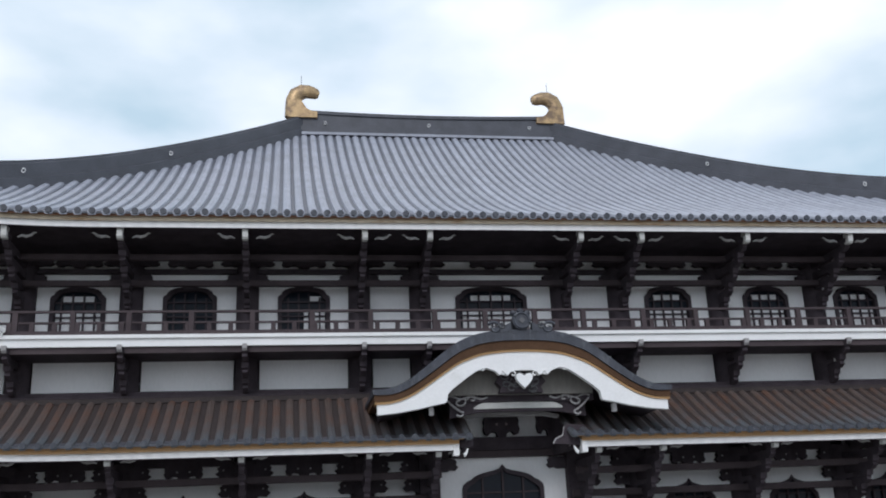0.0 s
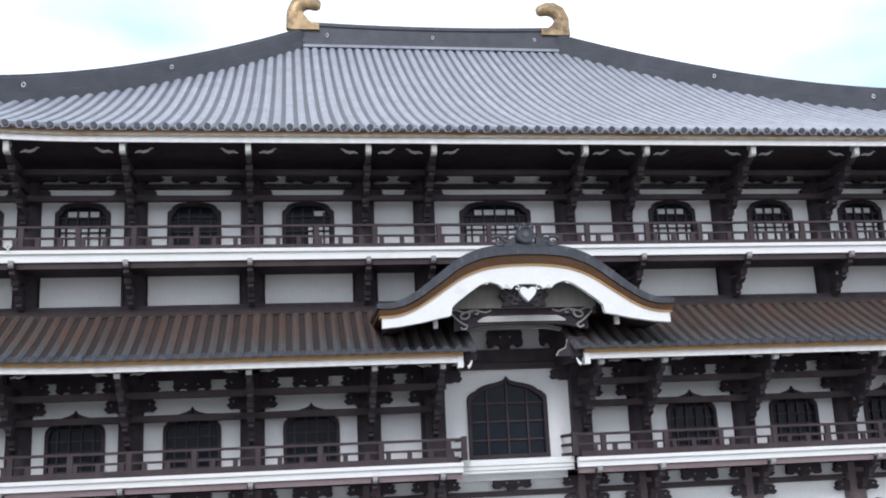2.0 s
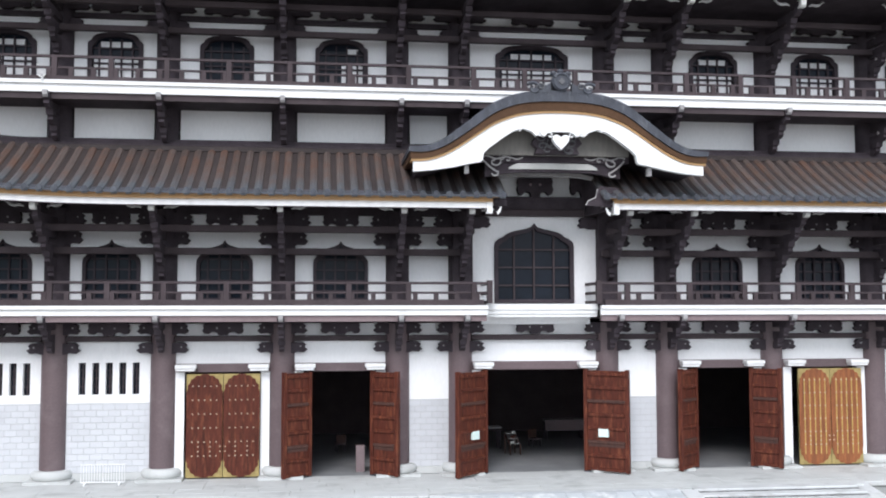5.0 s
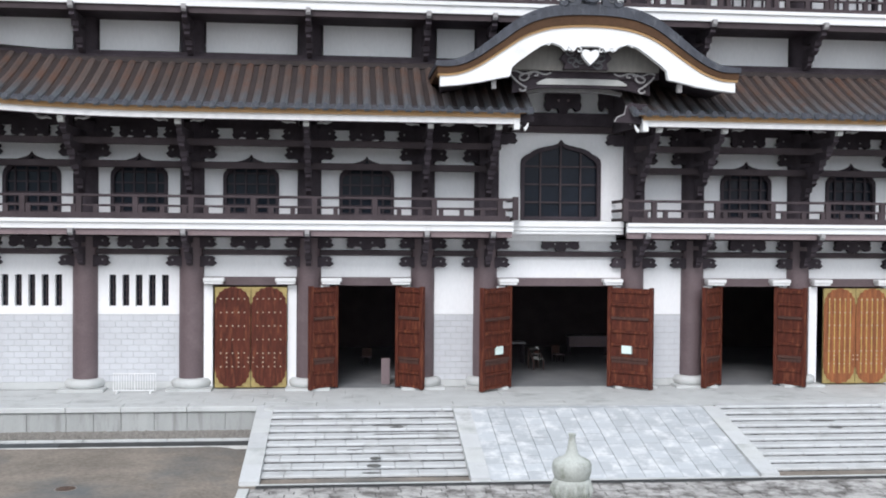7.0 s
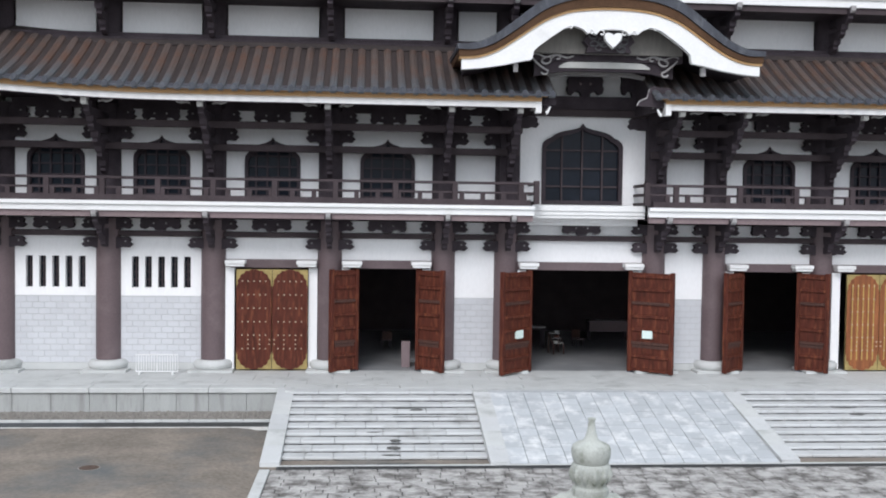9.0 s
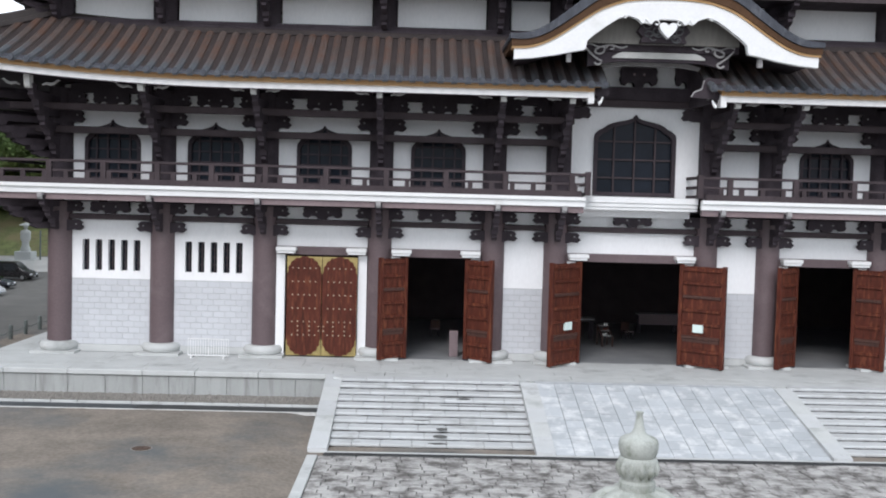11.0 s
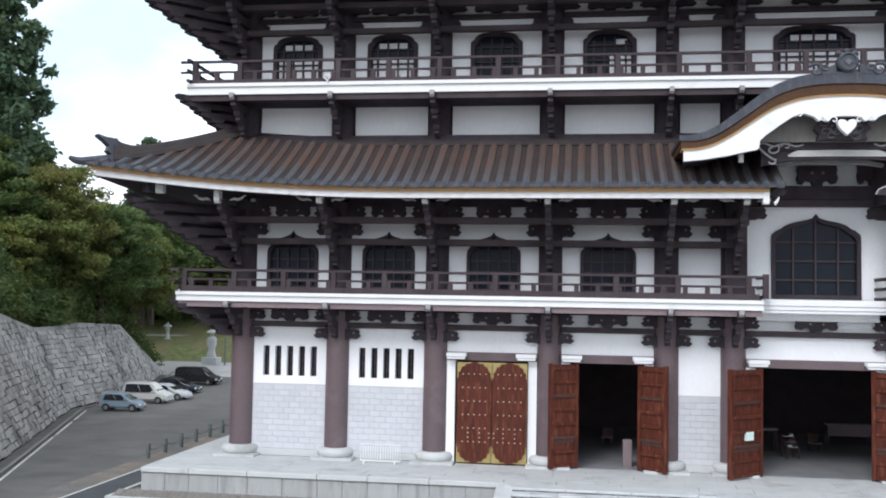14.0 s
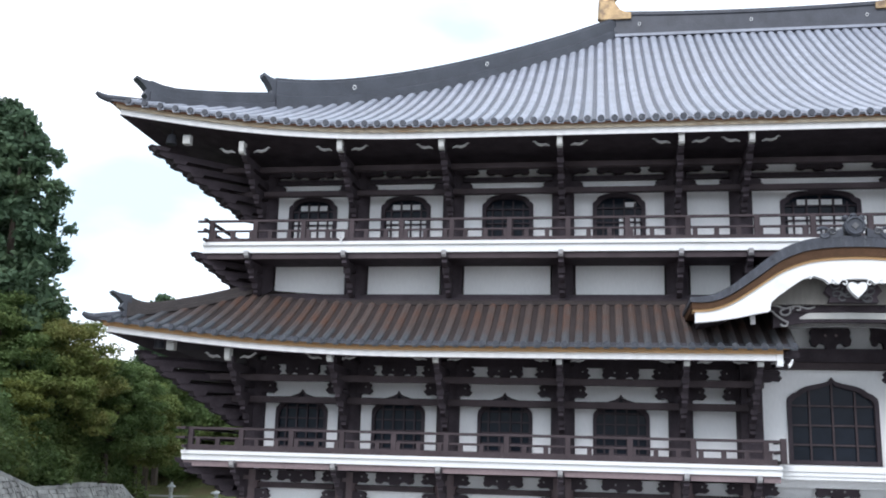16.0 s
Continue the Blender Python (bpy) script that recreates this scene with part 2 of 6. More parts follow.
def part(name, geo, material, parent, label="", smooth=False, at=None, kind=""):
    """Links a Geo (or a ready mesh) as one mesh object under a thing or a part."""
    me = geo.mesh(name, material, smooth) if isinstance(geo, Geo) else geo
    ob = new(name, me)
    ob.parent = parent
    top = parent
    while top.parent:
        top = top.parent
    if parent is top:
        ob.matrix_parent_inverse = top.matrix_basis.inverted()
    if at is not None:
        ob.matrix_basis = at
    return tagged(ob, label=label, kind=kind)


def solid(name, geo, material, label, category, kind="", smooth=False, group=""):
    ob = new(name, geo.mesh(name, material, smooth))
    return tagged(ob, label, category, group, kind)


def shift(x, y, z, rz=0):
    return pose(x, y, z, 0, 0, rz)


# ---------------------------------------------------------------- plan of the great hall
COLS = [-29.0, -23.85, -18.68, -12.87, -7.1, -3.87, 3.87, 7.1, 12.87, 18.68, 23.85, 29.0]
DEEP = 38.4
FLOOR = 1.6
hall = thing("temple_hall", "vast two-roofed temple hall, white plaster and dark timber", "temple", (0, DEEP / 2, FLOOR))


class Roof:
    def __init__(self, over, edge, run, rise, bend, lift, push, half=29.0):
        self.over, self.edge, self.run, self.rise, self.bend, self.lift, self.push = over, edge, run, rise, bend, lift, push
        self.hx, self.cy = half + over, DEEP / 2
        self.hy = DEEP / 2 + over

    def at(self, x, y, up=0.0):
        """The point of the roof's upper face over the plain hipped plan's (x, y)."""
        ax, ay = self.hx - abs(x), self.hy - abs(y - self.cy)
        s = min(ax, ay) / self.run
        z = self.edge + self.rise * (self.bend * s + (1 - self.bend) * s * s) + self.lift * max(0, 1 - max(ax, ay) / 15) ** 2.2
        wx, wy = self.push * max(0, 1 - ay / 13) ** 2.4 * math.exp(-ax / 4), self.push * max(0, 1 - ax / 13) ** 2.4 * math.exp(-ay / 4)
        return (x + math.copysign(wx, x), y + math.copysign(wy, y - self.cy), z + up)

    def ring(self, inset, up, gap=0.0, n=60):
        """Points round the eave, set in and lowered; with a gap in the middle of the front they run from its right end round to its left."""
        hx, y0, y1 = self.hx - inset, self.cy - self.hy + inset, self.cy + self.hy - inset
        front = np.linspace(gap, hx, n)
        out = [self.at(x, y0, up) for x in front]
        out += [self.at(hx, y, up) for y in np.linspace(y0, y1, n)[1:]]
        out += [self.at(x, y1, up) for x in np.linspace(hx, -hx, n)[1:]]
        out += [self.at(-hx, y, up) for y in np.linspace(y1, y0, n)[1:]]
        out += [self.at(x, y0, up) for x in np.linspace(-hx, -gap, n)[1:]]
        return out

    def band(self, i0, i1, z0, z1, gap):
        a, b, c, d = self.ring(i0, z0, gap), self.ring(i0, z1, gap), self.ring(i1, z1, gap), self.ring(i1, z0, gap)
        return Geo().loops([list(q) for q in zip(a, b, c, d)], closed=not gap)


def rib(roof, x, y_top, r=0.225, n=12):
    """One row of round cover tiles from the eave up, with its round end."""
    y0 = -roof.over
    rings = []
    for k in range(n + 1):
        y = y0 + (y_top - y0) * (k / n) ** 1.1
        px, py, pz = roof.at(x, y)
        if k == 0:
            py -= 0.08
        rings.append([(px + r * math.cos(a), py, pz - 0.02 + 0.9 * r * math.sin(a)) for a in (math.pi, 2.5, 1.57, 0.64, 0, -0.9, -2.2)])
    return Geo().loops(rings, closed=False)


def hip_beam(roof, sx, a0, a1, w, h, n=18, up_end=0.0, drop=0.0):
    """A ridge of stacked tiles along the front hip, from a0 to a1 metres in from the corner."""
    rings = []
    ex, ey = sx * 0.7071, 0.7071
    for k in range(n + 1):
        t = k / n
        a = a0 + (a1 - a0) * t
        p = Vector(roof.at(sx * (roof.hx - a), -roof.over + a))
        lift = up_end * max(0, 1 - t * 6) ** 2
        steps = [(-1, -0.2), (-1, 0.25), (-0.72, 0.3), (-0.72, 0.85), (-0.5, 0.9), (-0.5, 1.0), (0.5, 1.0), (0.5, 0.9), (0.72, 0.85), (0.72, 0.3), (1, 0.25), (1, -0.2)]
        rings.append([(p.x + ex * w / 2 * s, p.y + ey * w / 2 * s, p.z - drop + h * q + lift * (q > 0.2)) for s, q in steps])
    return Geo().loops(rings, closed=False)


UPPER = Roof(5.1, 26.05, 24.3, 15.3, 0.70, 1.3, 1.45)
LOWER = Roof(5.0, 15.22, 5.0, 3.05, 0.82, 1.0, 1.2)


def pan_sheet(roof, inner):
    """The four slopes as one skin, up to inner metres in from the eave."""
    g = Geo()
    rows = []
    for s in np.linspace(0, 1, 15):
        i = inner * s
        rows.append([Vector(q) for q in roof.ring(min(i, roof.hy - 0.01), 0.0)])
    return g.sheet(rows)


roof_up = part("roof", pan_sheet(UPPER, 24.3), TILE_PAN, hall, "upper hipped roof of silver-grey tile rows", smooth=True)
roof_low = part("roof", Geo().sheet([LOWER.ring(5.0 * s, 0.0, 2.3) for s in np.linspace(0, 1, 9)]), TILE_PAN_BROWN, hall, "lower skirt roof of weathered brown tiles", smooth=True)
# the eaves: orange gutter line, white fascia, dark soffit
for roof, parent, gap, wall_z, g0, g1, g2 in ((UPPER, roof_up, 0.0, 25.5, 0.2, 0.43, 0.77), (LOWER, roof_low, 3.2, 15.1, 0.16, 0.4, 0.74)):
    part("gutter", roof.band(0.1, 0.5, -0.05, -g0, gap - 0.5 if gap else 0), RUST if roof is UPPER else ORANGE, parent, "copper-orange gutter board")
    part("eave_board", roof.band(0.2, 0.6, -g0 - 0.002, -g1, gap - 0.25 if gap else 0), TAN if roof is UPPER else ORANGE, parent, "tan weathered eave board")
    part("fascia", roof.band(0.32, 0.75, -g1 - 0.002, -g2, gap), WHITE, parent, "white painted fascia board")
    part("eave_underside", roof.band(0.3, 0.9, -g2 - 0.004, -g2 - 0.035, gap + 0.02 if gap else 0), DARK, parent)
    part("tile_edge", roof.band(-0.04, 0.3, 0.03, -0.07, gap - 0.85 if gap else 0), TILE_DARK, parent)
    inner = [(math.copysign(min(abs(x), 28.9), x), min(max(y, 0.1), DEEP - 0.1), wall_z) for x, y, z in roof.ring(0.76, -0.74, gap)]
    part("soffit", Geo().sheet([roof.ring(0.76, -0.74, gap), inner]), DARK, parent)

# tile rows: front slopes one by one, the unseen slopes joined
cap_up = Geo().tube([(0, -0.16, 0.03), (0, 0.1, 0.03)], 0.155, 12).mesh("eave_cap", GABLE_TILE)
cap_low = Geo().tube([(0, -0.16, 0.03), (0, 0.1, 0.03)], 0.14, 12).mesh("eave_cap", GABLE_TILE)
for k in range(-54, 55):
    x = k * 0.64
    top = min(DEEP / 2 - 0.4, -UPPER.over + UPPER.hx - abs(x) - 0.25)
    if top > -UPPER.over + 0.3:
        row = part("cover_tile", rib(UPPER, x, top), TILE_GREY, roof_up, smooth=True)
        part("eave_cap", cap_up, TILE_DARK, roof_up, at=Matrix.Translation(UPPER.at(x, -UPPER.over)))
for k in range(-53, 54):
    x = k * 0.63
    top = min(-0.35, -LOWER.over + LOWER.hx - abs(x) - 0.2)
    if abs(x) > 2.4 and top > -LOWER.over + 0.3:
        part("cover_tile", rib(LOWER, x, min(top, -0.72), 0.195, 9), TILE_BROWN, roof_low, smooth=True)
        part("eave_cap", cap_low, TILE_DARK, roof_low, at=Matrix.Translation(LOWER.at(x, -LOWER.over)))


def side_rows(roof, depth, step, r):
    g = Geo()
    for sx in (-1, 1):
        y = -roof.over + 0.6
        while y < DEEP + roof.over - 0.4:
            run = min(depth, roof.hy - abs(y - roof.cy))
            rings = []
            for k in range(7):
                p = roof.at(sx * (roof.hx - run * k / 6), y)
                rings.append([(p[0], p[1] + r * math.cos(a), p[2] + r * math.sin(a)) for a in (math.pi, 2.1, 1.0, 0)])
            g.loops(rings, closed=False)
            y += step
    x = -roof.hx + 0.6
    while x < roof.hx - 0.4:
        run = min(depth, roof.hx - abs(x))
        rings = []
        for k in range(7):
            p = roof.at(x, DEEP + roof.over - run * k / 6)
            rings.append([(p[0] + r * math.cos(a), p[1], p[2] + r * math.sin(a)) for a in (math.pi, 2.1, 1.0, 0)])
        g.loops(rings, closed=False)
        x += step
    return g


part("tile_rows", side_rows(UPPER, 24.3, 0.64, 0.15), TILE_GREY, roof_up, "joined tile rows of the far slopes", kind="stuff")
part("tile_rows", side_rows(LOWER, 4.9, 0.58, 0.13), TILE_BROWN, roof_low, "joined tile rows of the far slopes", kind="stuff")

# flashing courses where the lower roof meets the wall
for s in (-1, 1):
    for y0, z0, z1 in ((-0.86, 17.72, 17.98), (-0.7, 17.99, 18.14), (-0.56, 18.15, 18.34)):
        part("head_course", Geo().soft_box(min(s * 2.9, s * 29.9), max(s * 2.9, s * 29.9), y0, -0.02, z0, z1, 0.02), TILE_PAN_BROWN if z1 < 18.1 else DARK, roof_low, "stacked tile course along the wall")

# ridges
RX, RY, RZ = UPPER.hx - 24.3, DEEP / 2, UPPER.edge + UPPER.rise
rings = []
for i in range(13):
    x = (RX + 0.6) * (i / 6 - 1)
    z = RZ + 0.25 * (i / 6 - 1) ** 2
    half = [(0.55, -0.3), (0.55, 0.22), (0.4, 0.27), (0.4, 1.22), (0.5, 1.27), (0.5, 1.4), (0.35, 1.44), (0.35, 1.6)]
    rings.append([(x, RY - w, z + h) for w, h in half] + [(x, RY + w, z + h) for w, h in reversed(half)])
g = Geo().loops(rings, closed=False)
ridge = part("ridge", g, TILE_DARK, roof_up, "stacked dark ridge tiles")
for x in (-8.0, 0.0, 8.0):
    part("ridge_hook", Geo().tube([(x + 0.1 * math.cos(a), RY - 0.46, RZ + 0.7 + 0.13 * math.sin(a)) for a in np.linspace(0, 2 * math.pi, 9)], 0.025, 6), WHITE, ridge)
part("ridge_edge", Geo().box(-RX, RX, RY - 0.85, RY - 0.55, RZ - 0.42, RZ - 0.22), TILE_GREY, ridge)
for sx in (-1, 1):
    hb = part("hip_ridge", hip_beam(UPPER, sx, 5.1, 24.6, 1.0, 1.5, 24, up_end=0.25), TILE_DARK, roof_up, "dark stacked hip ridge with upturned end", smooth=False)
    part("hip_ridge", hip_beam(UPPER, sx, 0.95, 5.9, 0.8, 0.9, 14, up_end=0.3), TILE_DARK, roof_up)
    part("hip_ridge", hip_beam(LOWER, sx, 0.7, 5.0, 0.75, 0.5, 20, up_end=0.5), TILE_HIP, roof_low)
    for roof, parent, a, h in ((UPPER, roof_up, 5.1, 1.65), (UPPER, roof_up, 0.95, 1.1), (LOWER, roof_low, 0.7, 1.0)):
        p = Vector(roof.at(sx * (roof.hx - a), -roof.over + a))
        d = Vector((sx * 0.7071, -0.7071, 0))
        q = [(0.02, -0.15), (0.2, -0.1), (0.12, 0.2), (0.3, 0.35), (0.2, 0.6), (0.42, 0.8), (0.75, 1.02), (0.78, 1.12), (0.4, 1.02), (-0.2, 0.98), (-0.2, 0.0)]
        n = Vector((sx * 0.7071, 0.7071, 0))
        rings = [[p + d * e + n * w + Vector((0, 0, f * h)) for e, f in q] for w in (-0.3, 0.3)]
        part("ridge_end_tile", Geo().loops(rings, closed=False), TILE_DARK, parent, "dark shaped ridge-end tile")
    for a in (8.5, 15.5):
        p = UPPER.at(sx * (UPPER.hx - a), -UPPER.over + a)
        part("ridge_hook", Geo().tube([(p[0] - sx * 0.35 + 0.1 * math.cos(b), p[1] - 0.42, p[2] + 0.8 + 0.13 * math.sin(b)) for b in np.linspace(0, 2 * math.pi, 9)], 0.028, 6), WHITE, hb)
    # tips of the eaves, swept up
    for roof, parent in ((UPPER, roof_up), (LOWER, roof_low)):
        a, b = Vector(roof.at(sx * roof.hx, -roof.over)), Vector(roof.at(sx * (roof.hx - 1.6), -roof.over + 1.6))
        d = (a - b).normalized()
        part("corner_tile", Geo().tube([b, a, a + d * 0.35 + Vector((0, 0, 0.1)), a + d * 0.6 + Vector((0, 0, 0.26))], [0.2, 0.2, 0.17, 0.1], 8), TILE_DARK, parent, smooth=True)


def ridge_ornament(sx):
    """Curled golden fish-tail ornament: a broad stem that bends over towards the ridge's middle."""
    s = -sx
    path = [(-0.75, 0.0, 1.35, 1.1), (-0.78, 0.8, 1.22, 1.05), (-0.74, 1.4, 1.22, 1.0), (-0.52, 1.88, 1.28, 0.95), (-0.08, 2.15, 1.22, 0.9), (0.4, 2.17, 1.08, 0.82), (0.76, 2.06, 0.98, 0.75), (1.05, 1.96, 0.82, 0.6), (1.2, 1.92, 0.5, 0.36)]
    rings = []
    for i, (x, z, w, d) in enumerate(path):
        a, b = path[max(i - 1, 0)], path[min(i + 1, len(path) - 1)]
        t = Vector((b[0] - a[0], 0, b[1] - a[1])).normalized()
        nrm = Vector((-t.z, 0, t.x))
        rings.append([Vector((s * (x + 0.3 + nrm.x * w / 2 * math.cos(q)), d / 2 * math.sin(q), z + nrm.z * w / 2 * math.cos(q))) for q in np.linspace(0, 2 * math.pi, 13)[:-1]])
    m = Matrix.Translation((sx * (RX + 0.15), RY, RZ + 1.35))
    g = Geo().loops([[m @ q for q in r] for r in rings], closed=False)
    ob = part("ridge_ornament", g, GOLD, roof_up, "curled golden fish-tail ridge ornament", smooth=True)
    part("foot", Geo().prism([(s * -0.9, -0.25), (s * 1.35, -0.25), (s * 1.35, 0.22), (s * 0.9, 0.3), (s * 0.55, 0.5), (s * 0.1, 1.2), (s * -0.9, 1.2)], -0.6, 0.6, "y", m), GOLD, ob)
    part("lightning_rod", Geo().tube([m @ Vector((s * 0.15, 0, 2.55)), m @ Vector((s * 0.15, 0, 3.55))], 0.02, 5), TILE_DARK, ob)


ridge_ornament(-1), ridge_ornament(1)


# ---------------------------------------------------------------- walls, storey by storey
def window_outline(w, z0, z1, peak=0.0, scallop=0.0):
    """Half-width w/2, flat foot, cusped shoulders and a pointed crown; counter-clockwise from the lower left."""
    h = w / 2
    sh = z1 - (0.65 if not peak else 0.75)
    right = [(h, z0), (h, sh)]
    if peak:
        right += [(h * 0.98, sh + 0.2), (h * 0.87, sh + 0.4), (h * 0.78, sh + 0.47), (h * 0.7, sh + 0.62), (h * 0.58, sh + 0.73), (h * 0.46, sh + 0.8), (h * 0.22, sh + 0.9), (h * 0.08, sh + 1.0)]
        crown = [(0, z1 + peak)]
    else:
        right += [(h * 1.0, sh + 0.1), (h * 0.95, sh + 0.2), (h * 0.86, sh + 0.27), (h * 0.82, sh + 0.4), (h * 0.7, sh + 0.53), (h * 0.52, sh + 0.61), (h * 0.25, sh + 0.65)]
        crown = [(0, z1)]
    left = [(-x, z) for x, z in reversed(right)]
    return right + crown + left


def holed_panel(x0, x1, z0, z1, cx, outline, y, depth):
    """A plaster panel with one opening right through it."""
    cz = (min(p[1] for p in outline) + max(p[1] for p in outline)) / 2
    inner = []
    m = len(outline)
    for i in range(m):
        a, b = outline[i], outline[(i + 1) % m]
        inner += [a, ((a[0] + b[0]) / 2, (a[1] + b[1]) / 2)]
    inner = [(cx + a, b) for a, b in inner]
    outer = []
    for a, b in inner:
        dx, dz = a - cx, b - cz
        s = min([((x1 - cx) if dx > 0 else (x0 - cx)) / dx if abs(dx) > 1e-6 else 1e9, ((z1 - cz) if dz > 0 else (z0 - cz)) / dz if abs(dz) > 1e-6 else 1e9])
        outer.append([cx + dx * s, cz + dz * s])
    for corner in ((x0, z0), (x1, z0), (x1, z1), (x0, z1)):
        best = min(range(len(outer)), key=lambda i: (outer[i][0] - corner[0]) ** 2 + (outer[i][1] - corner[1]) ** 2)
        outer[best] = list(corner)
    rings = []
    for i in range(len(inner)):
        rings.append([(inner[i][0], y, inner[i][1]), (outer[i][0], y, outer[i][1]), (outer[i][0], y + depth, outer[i][1]), (inner[i][0], y + depth, inner[i][1])])
    return Geo().loops(rings, closed=True)


def slotted(xs, zs, holes, y0, y1):
    """A slab on a grid of x and z lines, with the cells in holes left open right through."""
    g = Geo()
    nx, nz = len(xs), len(zs)
    g.v = [(x, y, z) for y in (y0, y1) for z in zs for x in xs]
    o = nx * nz
    full = lambda i, j: 0 <= i < nx - 1 and 0 <= j < nz - 1 and (i, j) not in holes
    for j in range(nz - 1):
        for i in range(nx - 1):
            if not full(i, j):
                continue
            p, q, r, t = j * nx + i, j * nx + i + 1, (j + 1) * nx + i + 1, (j + 1) * nx + i
            g.f += [(p, q, r, t), (t + o, r + o, q + o, p + o)]
            for di, dj, e, f in ((0, -1, p, q), (1, 0, q, r), (0, 1, r, t), (-1, 0, t, p)):
                if not full(i + di, j + dj):
                    g.f.append((e, f, f + o, e + o))
    return g


def framed_window(cx, w, z0, z1, peak, wall, bars=(4, 4), frame_w=0.14, screen=None, y=0.0):
    outline = window_outline(w, z0, z1, peak)
    small = window_outline(w - 2 * frame_w, z0 + frame_w, z1 - frame_w, peak)
    win = part("window", Geo().loops([[(cx + a, y - 0.1, b), (cx + c, y - 0.1, d), (cx + c, y + 0.14, d), (cx + a, y + 0.14, b)] for (a, b), (c, d) in zip(outline, small)]), DARK, wall, "dark cusped window frame with lattice")
    top = z1 + peak
    bar = BEAM if w > 4 else DARK
    part("pane", Geo().prism([(cx + a, b) for a, b in outline], y + 0.16, y + 0.175, "y"), GLASS, win)
    for i in range(1, bars[0]):
        x = -w / 2 + w * i / bars[0]
        part("upright_bar", Geo().box(cx + x - 0.045, cx + x + 0.045, y + 0.02, y + 0.12, z0 + 0.1, top - 0.2 - 0.55 * abs(x) / (w / 2)), bar, win)
    for j in range(1, bars[1]):
        z = z0 + (z1 - z0) * j / bars[1]
        part("cross_bar", Geo().box(cx - w / 2 + 0.08, cx + w / 2 - 0.08, y + 0.03, y + 0.11, z - 0.04, z + 0.04), bar, win)
    # Added pale panels paint the brightness seen through the window.
    for f0, f1, q0, q1 in screen or ():
        part("screen", Geo().box(cx + w * (f0 - 0.5), cx + w * (f1 - 0.5), y + 0.135, y + 0.15, q0, q1), DAYLIGHT, win, "pale panel standing for daylight seen through the lattice")
    return win


def cloud_arm(w, h, two=True):
    """Outline of a carved bracket arm with cloud-shaped ends, centred, from z = 0 up to h."""
    a = w / 2
    r = [(a * 0.22, 0), (a * 0.3, h * 0.22), (a * 0.55, h * 0.28), (a * 0.72, h * 0.1), (a * 0.92, h * 0.16), (a, h * 0.4), (a * 0.93, h * 0.62), (a * 0.98, h * 0.8), (a * 0.9, h)]
    return r + [(-x, z) for x, z in reversed(r)]


def side_arm(s, w, h):
    """A carved arm that springs from a column to one side s."""
    return [(0, 0), (s * w * 0.45, 0), (s * w * 0.6, h * 0.12), (s * w * 0.85, h * 0.06), (s * w, h * 0.34), (s * w * 0.88, h * 0.55), (s * w * 0.94, h * 0.78), (s * w * 0.8, h), (0, h)][::s]


arm_meshes = {}


def shared(key, make, material):
    if key not in arm_meshes:
        arm_meshes[key] = make().mesh(key, material)
    return arm_meshes[key]


def bracket_stack(reach, z0, z1, n, w=0.25):
    """Stepped bracket arms that climb outwards from a column, one block at each step."""
    g = Geo()
    for k in range(n):
        za = z0 + (z1 - z0) * k / n
        zb = z0 + (z1 - z0) * (k + 1) / n
        yo = -0.5 - (reach - 0.5) * (k + 1) / n
        h = zb - za
        g.prism([(0.2, za + h * 0.1), (yo + 0.35, za + h * 0.1), (yo + 0.08, za + h * 0.35), (yo + 0.12, za + h * 0.55), (yo, za + h * 0.7), (0.2, za + h * 0.7)], -w / 2, w / 2, "x")
        g.prism([(yo - 0.02, za + h * 0.7), (yo + 0.4, za + h * 0.7), (yo + 0.5, zb + h * 0.12), (yo - 0.1, zb + h * 0.12)], -w * 0.68, w * 0.68, "x")
    return g


def bays(skip=()):
    return [(i, COLS[i], COLS[i + 1]) for i in range(11) if i not in skip]


E1, E2 = FLOOR, 10.16
wall_front = part("wall", Geo().box(-29.2, 29.2, 0.55, 0.7, 19.0, 20.6).box(-29.2, 29.2, 0.55, 0.7, 14.6, 18.0), DARK, hall, "dark framing behind the front plaster panels")

# columns
for i, x in enumerate(COLS):
    c = part("column", Geo().lathe([(0.62, 0), (0.62, 7.2)], (x, 0, FLOOR + 0.4), 24), PURPLE, hall, "round purple-brown column on a stone base", smooth=True)
    part("column_base", Geo().lathe([(0.72, 0.12), (0.92, 0.14), (1.0, 0.28), (0.98, 0.42), (0.85, 0.55), (0.66, 0.56)], (x, 0, FLOOR), 28), STONE, c, "rounded granite base", smooth=True)
    part("base_slab", Geo().box(x - 1.1, x + 1.1, -1.15, 0.6, FLOOR - 0.05, FLOOR + 0.12), STONE, c)
    # Second-storey column takes the dark colour to stand for shade under the eave.
    part("column", Geo().lathe([(0.6, 0), (0.6, 4.7)], (x, 0, 10.16), 20), DARK, hall, smooth=True)
    part("column", Geo().lathe([(0.58, 0), (0.58, 7.0)], (x, 0, 18.0), 20), DARK, hall, smooth=True)

